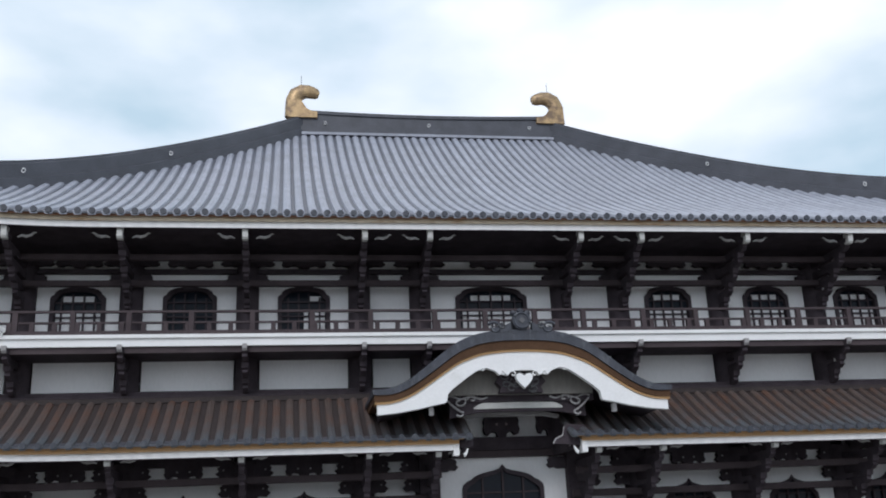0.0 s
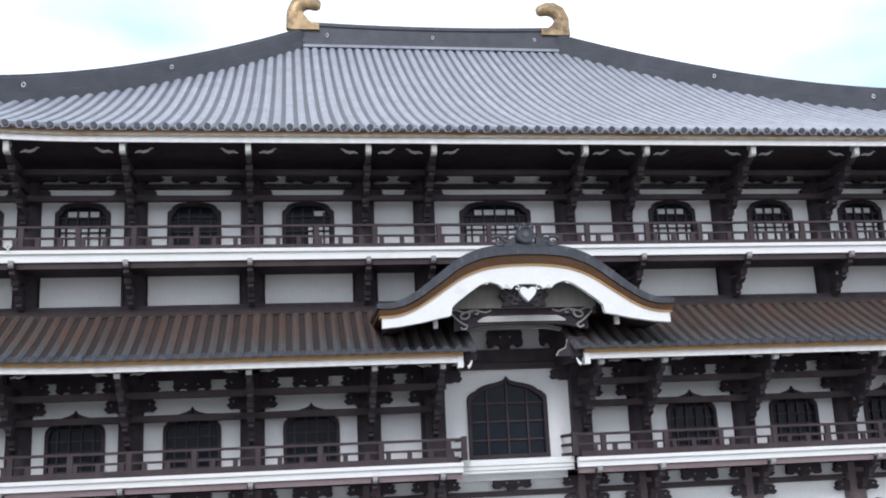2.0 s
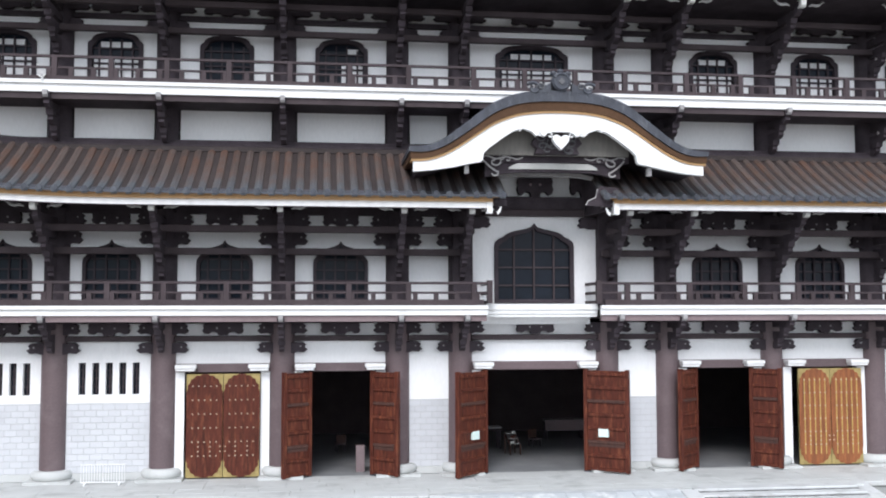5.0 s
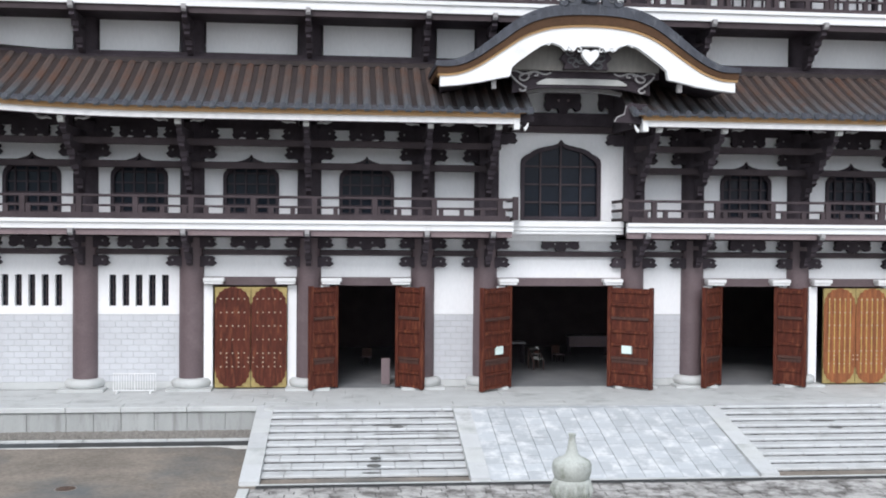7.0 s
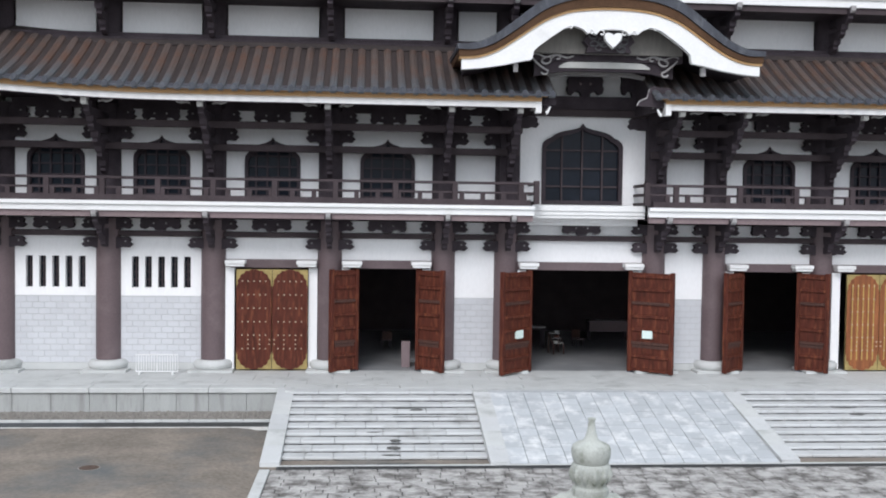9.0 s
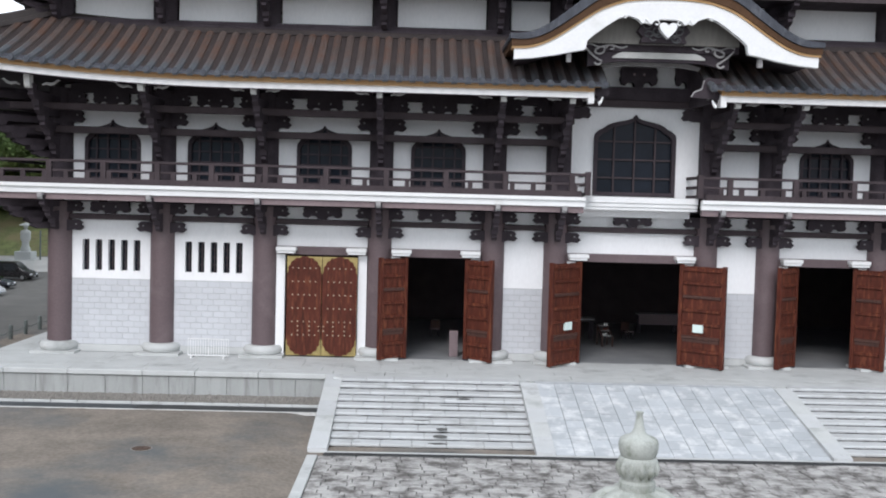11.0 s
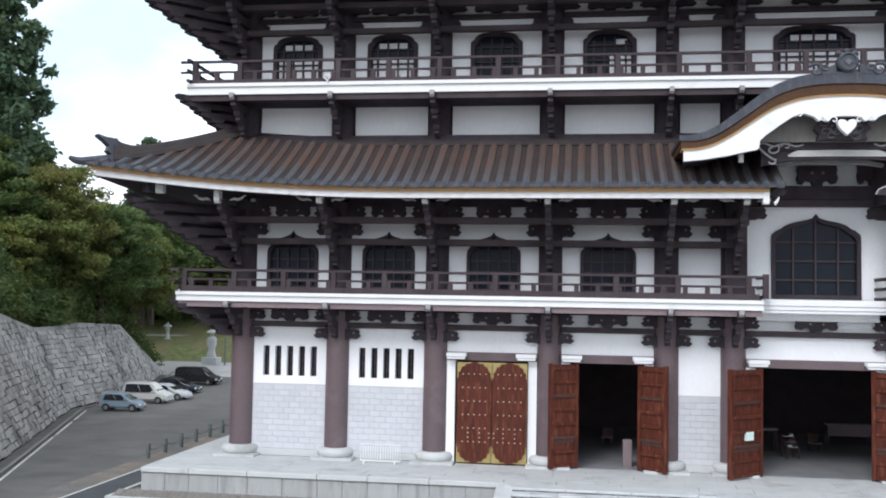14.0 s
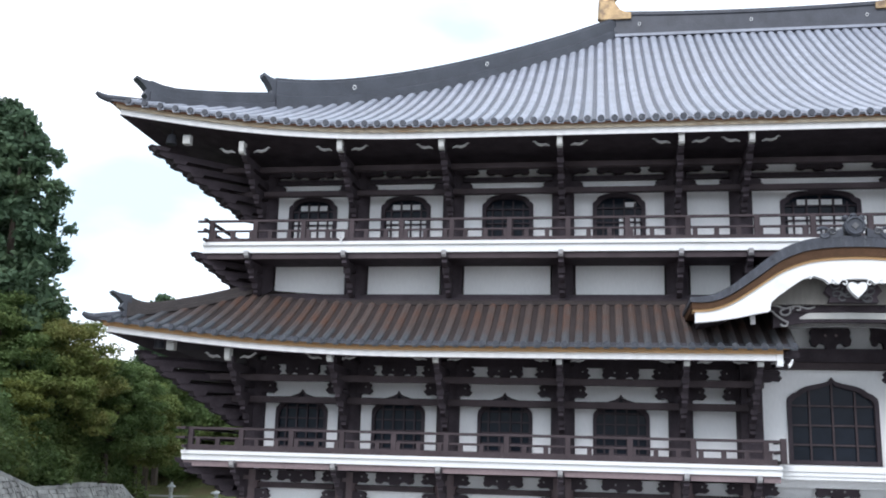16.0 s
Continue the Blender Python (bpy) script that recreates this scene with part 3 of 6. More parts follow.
# storey walls
for i, x0, x1 in bays():
    a, b, mid = x0 + 0.55, x1 - 0.55, (x0 + x1) / 2
    narrow, centre = i in (4, 6), i == 5
    # ground storey
    if i in (0, 1, 9, 10):
        n, w = 5, 0.34
        zs0, zs1 = 5.74, 7.3
        span = 2.9
        cuts = [mid - span / 2 + (span - w) * k / (n - 1) for k in range(n)]
        gx = [a] + [q for c in cuts for q in (c, c + w)] + [b]
        wl_ = part("wall", slotted(gx, [5.33, zs0, zs1, 9.2], {(2 * k + 1, 1) for k in range(n)}, -0.1, 0.4), PLASTER, hall, "white plaster wall with five slit windows")
        for c in cuts:
            slit = part("slit_glass", Geo().box(c, c + w, 0.2, 0.22, zs0, zs1), GLASS, wl_)
            part("slit_bar", Geo().box(c + w / 2 - 0.025, c + w / 2 + 0.025, 0.12, 0.17, zs0, zs1), BEAM, slit)
            for q in (0.25, 0.5, 0.75):
                part("slit_bar", Geo().box(c, c + w, 0.13, 0.16, zs0 + (zs1 - zs0) * q - 0.025, zs0 + (zs1 - zs0) * q + 0.025), BEAM, slit)
    elif narrow:
        part("wall", Geo().box(a, b, -0.1, 0.4, 5.33, 9.2), PLASTER, hall, "white plaster wall panel")
    else:
        part("wall", Geo().box(a, b, -0.1, 0.4, 7.22, 9.2), PLASTER, hall, "white plaster wall panel over a doorway")
        part("lintel", Geo().box(a, b, -0.22, 0.4, 6.8, 7.22), PURPLE, hall)
    part("beam", Geo().soft_box(a, b, -0.4, 0.0, 8.32, 8.6, 0.03), BEAM, hall)
    # second storey
    if centre:
        part("wall", holed_panel(a, b, 10.0, 14.7, mid, window_outline(4.2, 10.2, 13.9, 0.45), -0.2, 0.5), PLASTER, hall, "white plaster panel round the great window")
        framed_window(mid, 4.2, 10.2, 13.9, 0.45, hall, (4, 4), 0.2, y=-0.22)
    elif narrow:
        part("wall", Geo().box(a, b, 0.0, 0.4, 10.16, 15.1), PLASTER, hall)
    else:
        part("wall", holed_panel(a, b, 10.16, 15.1, mid, window_outline(2.78, 10.3, 12.95, 0.42), 0.0, 0.4), PLASTER, hall, "white plaster panel with a cusped window")
        framed_window(mid, 2.78, 10.3, 12.95, 0.42, hall, (5, 5), 0.17)
    # plain strip under the upper balcony
    part("wall", Geo().box(a + 0.1, b - 0.1, 0.02, 0.5, 18.35, 20.1), PLASTER, hall, "plain white plaster strip panel")
    part("beam", Geo().box(a, b, -0.2, 0.5, 17.9, 18.22), DARK, hall)
    # top storey
    if narrow:
        part("wall", Geo().box(a, b, 0.0, 0.4, 20.6, 25.4), PLASTER, hall)
    else:
        w = 3.9 if centre else 2.7
        part("wall", holed_panel(a, b, 20.6, 25.4, mid, window_outline(w, 20.7, 23.78), 0.0, 0.4), PLASTER, hall, "white plaster panel with a cusped window")
        daylight_rows = None if i == 2 else ((0.5, 0.9, 20.96, 22.55), (0.6, 0.82, 23.02, 23.34)) if i == 3 else ((0.1, 0.9, 20.96, 22.6), (0.22, 0.78, 23.06, 23.36))
        framed_window(mid, w, 20.7, 23.78, 0.0, hall, (6 if centre else 5, 4), 0.21, daylight_rows)
    part("beam", Geo().box(a, b, -0.3, 0.0, 24.46, 24.7), DARK, hall)
    if not centre:
        part("beam", Geo().box(a, b, -0.36, 0.0, 14.66, 15.1), DARK, hall)
    # carved arms on the plaster
    for z, h, w, y in ((8.62, 0.6, 2.0, -0.32), (14.06, 0.62, 1.85, -0.24), (24.74, 0.46, 2.3, -0.34)):
        if not narrow and not (centre and z == 14.06):
            part("carved_arm", shared(f"arm{h}{w}", lambda: Geo().prism(cloud_arm(w, h), -0.14, 0.14, "y"), DARK), DARK, hall, at=shift(mid, y, z))
            if z < 20:
                for p in (-0.3, 0.3):
                    part("peg", shared("peg", lambda: Geo().lathe([(0.05, 0), (0.04, 0.05)], (0, 0, 0), 8), SCROLL), SCROLL, hall, at=pose(mid + p, y - 0.13, z + 0.36, 90, 0, 0))
    for s, x in ((1, x0), (-1, x1)):
        for z, h, w, y in ((7.72, 0.55, 1.25, -0.3), (8.66, 0.55, 1.25, -0.3), (13.1, 0.68, 1.25, -0.25), (14.06, 0.62, 1.4, -0.25), (23.95, 0.42, 1.1, -0.25), (24.8, 0.42, 1.4, -0.34)):
            if centre and 13 < z < 15:
                continue
            part("carved_arm", shared(f"side{s}{h}{w}", lambda: Geo().prism(side_arm(s, w, h), -0.14, 0.14, "y"), DARK), DARK, hall, at=shift(x, y, z))
            if z < 20 and h > 0.5:
                part("peg", shared("peg", lambda: Geo().lathe([(0.05, 0), (0.04, 0.05)], (0, 0, 0), 8), SCROLL), SCROLL, hall, at=pose(x + s * w * 0.72, y - 0.13, z + h * 0.62, 90, 0, 0))

# bracket sets at every column: under the lower balcony, lower eave, upper balcony, upper eave
for x in COLS:
    for key, reach, z0, z1, n in (("b1", 2.7, 7.75, 9.42, 3), ("b2", 4.15, 11.3, 14.55, 5), ("b3", 2.75, 18.1, 20.02, 3), ("b4", 4.3, 22.2, 25.2, 5)):
        part("bracket", shared(key, lambda: bracket_stack(reach, z0, z1, n), DARK), DARK, hall, at=shift(x, 0, 0))
    for y, z in ((-4.3, 14.45), (-4.45, 24.98)):
        part("eave_nose", shared("nose", lambda: Geo().prism([(-0.25, 0.6), (-0.2, 0.1), (-0.12, 0), (0.2, 0), (0.25, 0.1), (0.25, 0.6)], -0.13, 0.13, "x"), LINE_WHITE), LINE_WHITE, hall, "pale grey rafter nose", at=shift(x, y, z - 0.05))
        for s in (-1, 1):
            part("eave_scroll", shared(f"scroll{s}", lambda: Geo().tube([(s * p, 0, q) for p, q in ((0.5, 0.02), (0.7, 0.1), (0.9, 0.06), (1.1, 0.12), (1.25, 0.26), (1.36, 0.24))], [0.03, 0.07, 0.08, 0.07, 0.05, 0.02], 7), SCROLL), SCROLL, hall, "pale grey carved scroll", at=shift(x, y + 0.3, z + 0.1))
    for y, z in ((-2.72, 9.3), (-2.75, 19.86)):
        part("balcony_nose", shared("small_nose", lambda: Geo().prism([(-0.24, 0.32), (-0.2, 0.1), (-0.1, 0), (0.2, -0.02), (0.25, 0.32)], -0.11, 0.11, "x"), SCROLL), SCROLL, hall, "pale grey bracket nose", at=shift(x, y, z))
for s in (-1, 1):
    for y, z in ((-4.5, 14.85), (-4.7, 25.4)):
        part("eave_nose", shared("corner_nose", lambda: Geo().soft_box(-0.2, 0.2, -0.2, 0.2, 0, 0.5, 0.03), LINE_WHITE), LINE_WHITE, hall, "pale grey rafter nose", at=shift(s * 31.9, y, z))
# long purlins carried by the brackets
for z0, z1, y in ((12.58, 12.92, -1.0), (13.63, 13.97, -1.9), (23.56, 23.86, -1.0), (24.66, 24.96, -1.9)):
    for s in (-1, 1):
        if z0 < 20:
            part("purlin", Geo().soft_box(min(s * 3.4, s * 31), max(s * 3.4, s * 31), y - 0.16, y + 0.16, z0, z1, 0.03), BEAM, hall)
        elif s == 1:
            part("purlin", Geo().soft_box(-31, 31, y - 0.16, y + 0.16, z0, z1, 0.03), BEAM, hall)
        part("purlin", Geo().soft_box(s * 29 - s * y - 0.16, s * 29 - s * y + 0.16, y, DEEP - y, z0 + 0.01, z1 - 0.01, 0.03), BEAM, hall)

# side and back walls with their columns
for s in (-1, 1):
    part("wall", Geo().box(min(s * 28.7, s * 29.0), max(s * 28.7, s * 29.0), 0.4, DEEP, FLOOR, 25.0), PLASTER, hall, "white plaster side wall")
    for k in range(1, 8):
        y = DEEP * k / 7
        part("column", Geo().lathe([(0.6, 0), (0.6, 23.4)], (s * 29, y, FLOOR), 16), DARK, hall, smooth=True)
part("wall", Geo().box(-28.7, 28.7, DEEP - 0.3, DEEP, FLOOR, 25.0), PLASTER, hall, "white plaster back wall")


# ---------------------------------------------------------------- balconies
def balcony(z, front, name, gap, top, high):
    """A white-edged slab round the hall with its dark balustrade."""
    half = 31.7 if z < 15 else 31.45
    spans = ((-half, -gap), (gap, half)) if gap else ((-half, half),)
    slab = Geo()
    for x0, x1 in spans:
        slab.box(x0 + 0.2 * (abs(x0) > 20) + 0.06, x1 - 0.2 * (abs(x1) > 20) - 0.06, front + 0.3, 0.0, z - 0.3, z - 0.02)
    b = part("balcony", slab, DARK, hall, name)
    for x0, x1 in spans:
        part("edge_band", Geo().prism([(front, z - top), (front, z - top - 0.17), (front + 0.12, z - top - 0.2), (front + 0.12, z - 0.56), (front + 0.35, z - 0.56), (front + 0.35, z - top)], x0, x1, "x"), WHITE, b, "stepped white edge band")
        part("soffit_board", Geo().box(x0 + 0.05, x1 - 0.05, front + 0.24, front + 0.5, z - 0.86, z - 0.562), MAUVE if z < 15 else BEAM, b)
        part("soffit", Geo().add([(x0, front + 0.5, z - 0.66), (x1, front + 0.5, z - 0.66), (x1, 0, z - 0.76), (x0, 0, z - 0.76)], [(0, 1, 2, 3)]), DARK, b)
        part("base_rail", Geo().box(x0 + 0.2, x1 - 0.2, front + 0.06, front + 0.28, z - top + 0.002, z + 0.2), BEAM, b)
        for dz, r in ((0.53 * high, 0.055), (high, 0.065)):
            part("rail", Geo().soft_box(x0 + 0.1 - (0.5 if abs(x0) > 20 else 0.3), x1 - 0.1 + (0.5 if abs(x1) > 20 else 0.3), front + 0.2 - r, front + 0.2 + r, z + dz - r, z + dz + r, 0.02), BEAM, b)
    post = Geo().soft_box(-0.13, 0.13, -0.12, 0.12, 0.0, high - 0.04, 0.02).mesh("post", BEAM)
    stub = Geo().box(-0.11, 0.11, -0.09, 0.09, 0.18, 0.53 * high).mesh("stub", BEAM)
    xs = []
    for i in range(11):
        n = 1 if i in (4, 6) else (3 if i == 5 else 2)
        xs += [COLS[i] + (COLS[i + 1] - COLS[i]) * k / n for k in range(n)]
    xs = [-(half - 0.4)] + xs + [29.0, (half - 0.4)]
    for k, x in enumerate(xs):
        if gap and abs(x) < gap:
            continue
        part("post", post, BEAM, b, at=shift(x + 0.35 * (abs(x) < 30), front + 0.2, z))
    x = -30.9
    while x < 31:
        if not gap or abs(x) > gap + 0.2:
            part("stub_post", stub, BEAM, b, at=shift(x, front + 0.2, z))
        x += 1.02
    for s in (-1, 1):
        e = s * half
        lo, hi = min(e, e - s * 0.35), max(e, e - s * 0.35)
        part("edge_band", Geo().box(lo, hi, front + 0.36, DEEP + 2.8, z - 0.5, z - 0.004), WHITE, b)
        part("balcony_floor", Geo().box(min(s * 29.2, s * (half - 0.4)), max(s * 29.2, s * (half - 0.4)), 0, DEEP + 2.6, z - 0.3, z - 0.02), DARK, b)
        part("soffit", Geo().box(min(s * 29, s * half - 0.5), max(s * 29, s * half - 0.5), 0, DEEP + 2.4, z - 0.9, z - 0.6), DARK, b)
        for dz in (0.1, 0.53 * high, high):
            part("rail", Geo().box(e - s * 0.2 - 0.07, e - s * 0.2 + 0.07, front - 0.3, DEEP + 2.8, z + dz - 0.07, z + dz + 0.07), BEAM, b)
    return b


low_balcony = balcony(10.16, -2.8, "lower balcony with a dark wooden balustrade", 2.85, 0.09, 1.0)
balcony(20.69, -2.85, "upper balcony with a dark wooden balustrade", 0.0, 0.0, 1.15)
part("edge_band", Geo().prism([(-2.1, 10.14), (-2.1, 9.86), (-2.02, 9.83), (-2.02, 9.66), (-1.94, 9.63), (-1.94, 9.5), (-0.6, 9.5), (-0.6, 10.14)], -2.84, 2.84, "x"), WHITE, low_balcony, "set-back white edge band")
part("wall", Geo().box(-2.84, 2.84, -0.62, -0.4, 9.12, 9.497), PLASTER, low_balcony)
for s in (-1, 1):
    for z0 in (11.09, 10.62, 10.16):
        part("rail", Geo().box(s * 2.75 - 0.07, s * 2.75 + 0.07, -2.6, -0.3, z0, z0 + 0.15), BEAM, low_balcony)
    part("post", Geo().box(s * 2.75 - 0.13, s * 2.75 + 0.13, -2.73, -2.47, 10.16, 11.3), BEAM, low_balcony)


# ---------------------------------------------------------------- curved gable over the entrance
def curve(xs, zs, base, n=61, half=None):
    half = half or xs[-1]
    out = []
    for x in np.linspace(-half, half, n):
        out.append((x, base - float(np.interp(abs(x), xs, zs))))
    return out


def smooth_curve(pts, passes=2):
    for _ in range(passes):
        pts = [pts[0]] + [(pts[i][0], (pts[i - 1][1] + 2 * pts[i][1] + pts[i + 1][1]) / 4) for i in range(1, len(pts) - 1)] + [pts[-1]]
    return pts


GX = [0, 1, 2, 3, 3.5, 4, 4.8, 5.4, 6, 6.5, 7.05]
top_c = smooth_curve(curve(GX, [0, 0.02, 0.14, 0.5, 0.84, 1.22, 1.86, 2.3, 2.6, 2.72, 2.72], 19.95))
mid_c = smooth_curve(curve(GX, [0, 0.03, 0.15, 0.5, 0.8, 1.14, 1.68, 2.03, 2.26, 2.35, 2.35], 19.05))
soft_c = [(x, z - 0.5 + 0.28 * min(1, max(0, (abs(x) - 4) / 3))) for x, z in top_c]
gable = part("gable", Geo().strip(soft_c, top_c, -6.4, -0.4), GABLE_TILE, hall, "undulating dark gable roof over the entrance", smooth=True)
part("gable_eave", Geo().strip([(x * 0.99, z) for x, z in mid_c], [(x * 0.99, z) for x, z in soft_c], -6.32, -0.5), BROWN_BOARD, gable, "brown eave boards", smooth=True)
part("gable_edge", Geo().strip([(x * 0.985, z - 0.12) for x, z in mid_c], [(x * 0.985, z) for x, z in mid_c], -6.26, -5.6), ORANGE, gable, smooth=True)
wl_x = [0, 0.55, 0.75, 1.0, 1.15, 1.35, 1.75, 2.2, 2.76, 2.95, 3.3, 3.62, 3.66, 4.2, 5, 6, 6.85]
low_c = curve(wl_x, [0.98, 1.0, 1.22, 1.12, 1.2, 1.0, 0.86, 0.98, 1.35, 1.5, 1.75, 2.05, 2.42, 2.52, 2.7, 2.86, 2.93], 19.05, 241, 6.85)
hi_c = [(x, float(np.interp(x, [p[0] for p in mid_c], [p[1] for p in mid_c])) - 0.12) for x, z in low_c]
part("bargeboard", Geo().strip(low_c, hi_c, -6.2, -5.9), WHITE, gable, "thick white curved bargeboard")
part("gable_soffit", Geo().strip([(x, z - 0.5) for x, z in mid_c if abs(x) < 6.6], [(x, z - 0.02) for x, z in mid_c if abs(x) < 6.6], -5.88, -0.4), DARK, gable)
for k in range(-15, 16):
    x = k * 0.44
    z = float(np.interp(x, [p[0] for p in top_c], [p[1] for p in top_c]))
    if abs(x) > 0.5:
        part("cover_tile", Geo().tube([(x, -6.2, z - 0.03), (x, -3.0, z - 0.03), (x, -0.6, z - 0.03)], 0.06, 7), GABLE_TILE, gable, smooth=True)
    part("eave_cap", Geo().tube([(x, -6.42, z - 0.13), (x, -6.39, z - 0.13)], 0.065, 9), GABLE_TILE, gable)
heart = []
for t in np.linspace(0, 2 * math.pi, 33)[:-1]:
    heart.append((0.62 * math.sin(t) ** 3, 0.5 * math.cos(t) - 0.2 * math.cos(2 * t) - 0.08 * math.cos(3 * t)))
part("pendant", Geo().prism([(x * 0.64, 17.62 + z * 0.66) for x, z in heart], -6.3, -6.0, "y"), WHITE, gable, "white heart-shaped pendant")
for s in (-1, 1):
    for cx, cz, q in ((0.52, 17.88, 0.14), (1.0, 17.92, 0.12), (1.95, 18.1, 0.1)):
        part("bargeboard_curl", Geo().tube([(s * (cx + (q - 0.02 * t) * math.cos(t + 1.2)), -6.24, cz + (q - 0.02 * t) * math.sin(t + 1.2)) for t in np.linspace(0, 5, 14)], 0.035, 6), WHITE, gable)
# ridge crest of the gable
crest = part("crest", Geo().prism([(0.44 * math.sin(t), 20.36 + 0.44 * math.cos(t)) for t in np.linspace(0, 2 * math.pi, 25)[:-1]], -6.5, -6.05, "y"), GABLE_TILE, gable, "dark round ridge-end tile with a diamond boss")
part("crest_ring", Geo().tube([(0.36 * math.sin(t), -6.52, 20.36 + 0.36 * math.cos(t)) for t in np.linspace(0, 2 * math.pi, 25)], 0.05, 6), GABLE_TILE, crest, smooth=True)
part("crest_ridge", Geo().box(-0.32, 0.32, -6.05, -0.5, 19.8, 20.45), GABLE_TILE, crest)
part("crest_boss", Geo().prism([(0, 20.2), (0.16, 20.36), (0, 20.52), (-0.16, 20.36)], -6.56, -6.5, "y"), TILE_RIM, crest)
for s in (-1, 1):
    part("crest_scroll", Geo().tube([(s * (1.3 + (0.34 - 0.035 * t) * math.cos(t + 0.6)), -6.4, 20.02 + (0.3 - 0.03 * t) * math.sin(t + 0.6)) for t in np.linspace(0, 7.5, 22)], [0.09 - 0.003 * i for i in range(22)], 6), GABLE_TILE, crest, smooth=True)
    part("crest_wing", Geo().prism([(s * 0.5, 19.85), (s * 1.45, 19.83), (s * 1.42, 20.02), (s * 1.2, 20.06), (s * 1.1, 20.26), (s * 0.88, 20.3), (s * 0.78, 20.16), (s * 0.5, 20.3)], -6.42, -6.1, "y"), GABLE_TILE, crest)
    part("crest_curl", Geo().tube([(s * (0.95 + (0.2 - 0.02 * t) * math.cos(t)), -6.45, 20.1 + (0.17 - 0.02 * t) * math.sin(t)) for t in np.linspace(0, 7, 18)], 0.035, 5), TILE_RIM, crest)
for x in (-0.34, 0.0, 0.34):
    part("crest_knob", Geo().lathe([(0.02, -0.14), (0.12, -0.1), (0.16, 0), (0.12, 0.1), (0.02, 0.14)], (x, -6.25, 20.86 - 0.3 * abs(x)), 10), GABLE_TILE, crest, smooth=True)
# timber and scrolls under the gable
part("gable_boarding", Geo().box(-3.6, 3.6, -5.05, -4.9, 17.13, 19.0), GREY_WOOD, gable, "grey weathered boarding behind the bargeboard")
part("tie_beam", Geo().box(-3.7, 3.7, -4.75, -4.3, 16.84, 17.15), DARK, gable)
part("rainbow_beam", Geo().strip(smooth_curve(curve([0, 1.9, 2.4, 3.3], [0.1, 0.1, 0.2, 0.38], 16.5, 35)), smooth_curve(curve([0, 3.3], [-0.34, -0.34], 16.5, 35)), -4.6, -4.3), DARK, gable)
part("beam_line", Geo().strip(curve([0, 2.15], [0, 0.02], 16.54, 21), curve([0, 1.8, 2.15], [-0.28, -0.26, -0.06], 16.54, 21), -4.7, -4.61), LINE_WHITE, gable, "pale line along the beam")
part("second_beam", Geo().strip(smooth_curve(curve([0, 1.6, 2.4], [0, 0.02, 0.16], 16.42, 25)), smooth_curve(curve([0, 1.6, 2.4], [-0.2, -0.18, 0.0], 16.42, 25)), -3.1, -2.8), SCROLL, gable)
boss = part("carving", Geo().prism([(-1.05, 17.15), (-0.95, 17.4), (-1.2, 17.65), (-1.0, 17.95), (-0.5, 18.1), (0.5, 18.1), (1.0, 17.95), (1.2, 17.65), (0.95, 17.4), (1.05, 17.15)], -5.5, -5.06, "y"), DARK, gable, "dark carved boss")
for k in range(14):
    a = 0.7 * k
    part("carved_curl", Geo().tube([(0.75 * math.sin(a * 1.7) + (0.22 - 0.02 * t) * math.cos(t + a), -5.54, 17.6 + 0.3 * math.cos(a * 2.3) + (0.18 - 0.02 * t) * math.sin(t + a)) for t in np.linspace(0, 5, 12)], 0.04, 5), TILE_RIM, boss, smooth=True)
part("gable_wall", Geo().box(-3.4, 3.4, -0.3, 0.2, 15.6, 18.4), PLASTER, gable)
part("entrance_beam", Geo().box(-3.35, 3.35, -0.75, -0.2, 15.03, 15.68), DARK, gable)
part("entrance_beam", Geo().box(-3.35, 3.35, -0.6, -0.2, 14.69, 15.02), BEAM, gable)
eb = part("entrance_bracket", Geo().prism([(x, 15.68 + z) for x, z in cloud_arm(1.9, 1.0)], -0.7, -0.35, "y"), DARK, gable)
for x in (-0.25, 0.25):
    part("peg", Geo().lathe([(0.07, 0), (0.06, 0.05)], (0, 0, 0), 8), MAUVE, eb, at=pose(x, -0.7, 16.32, 90, 0, 0))
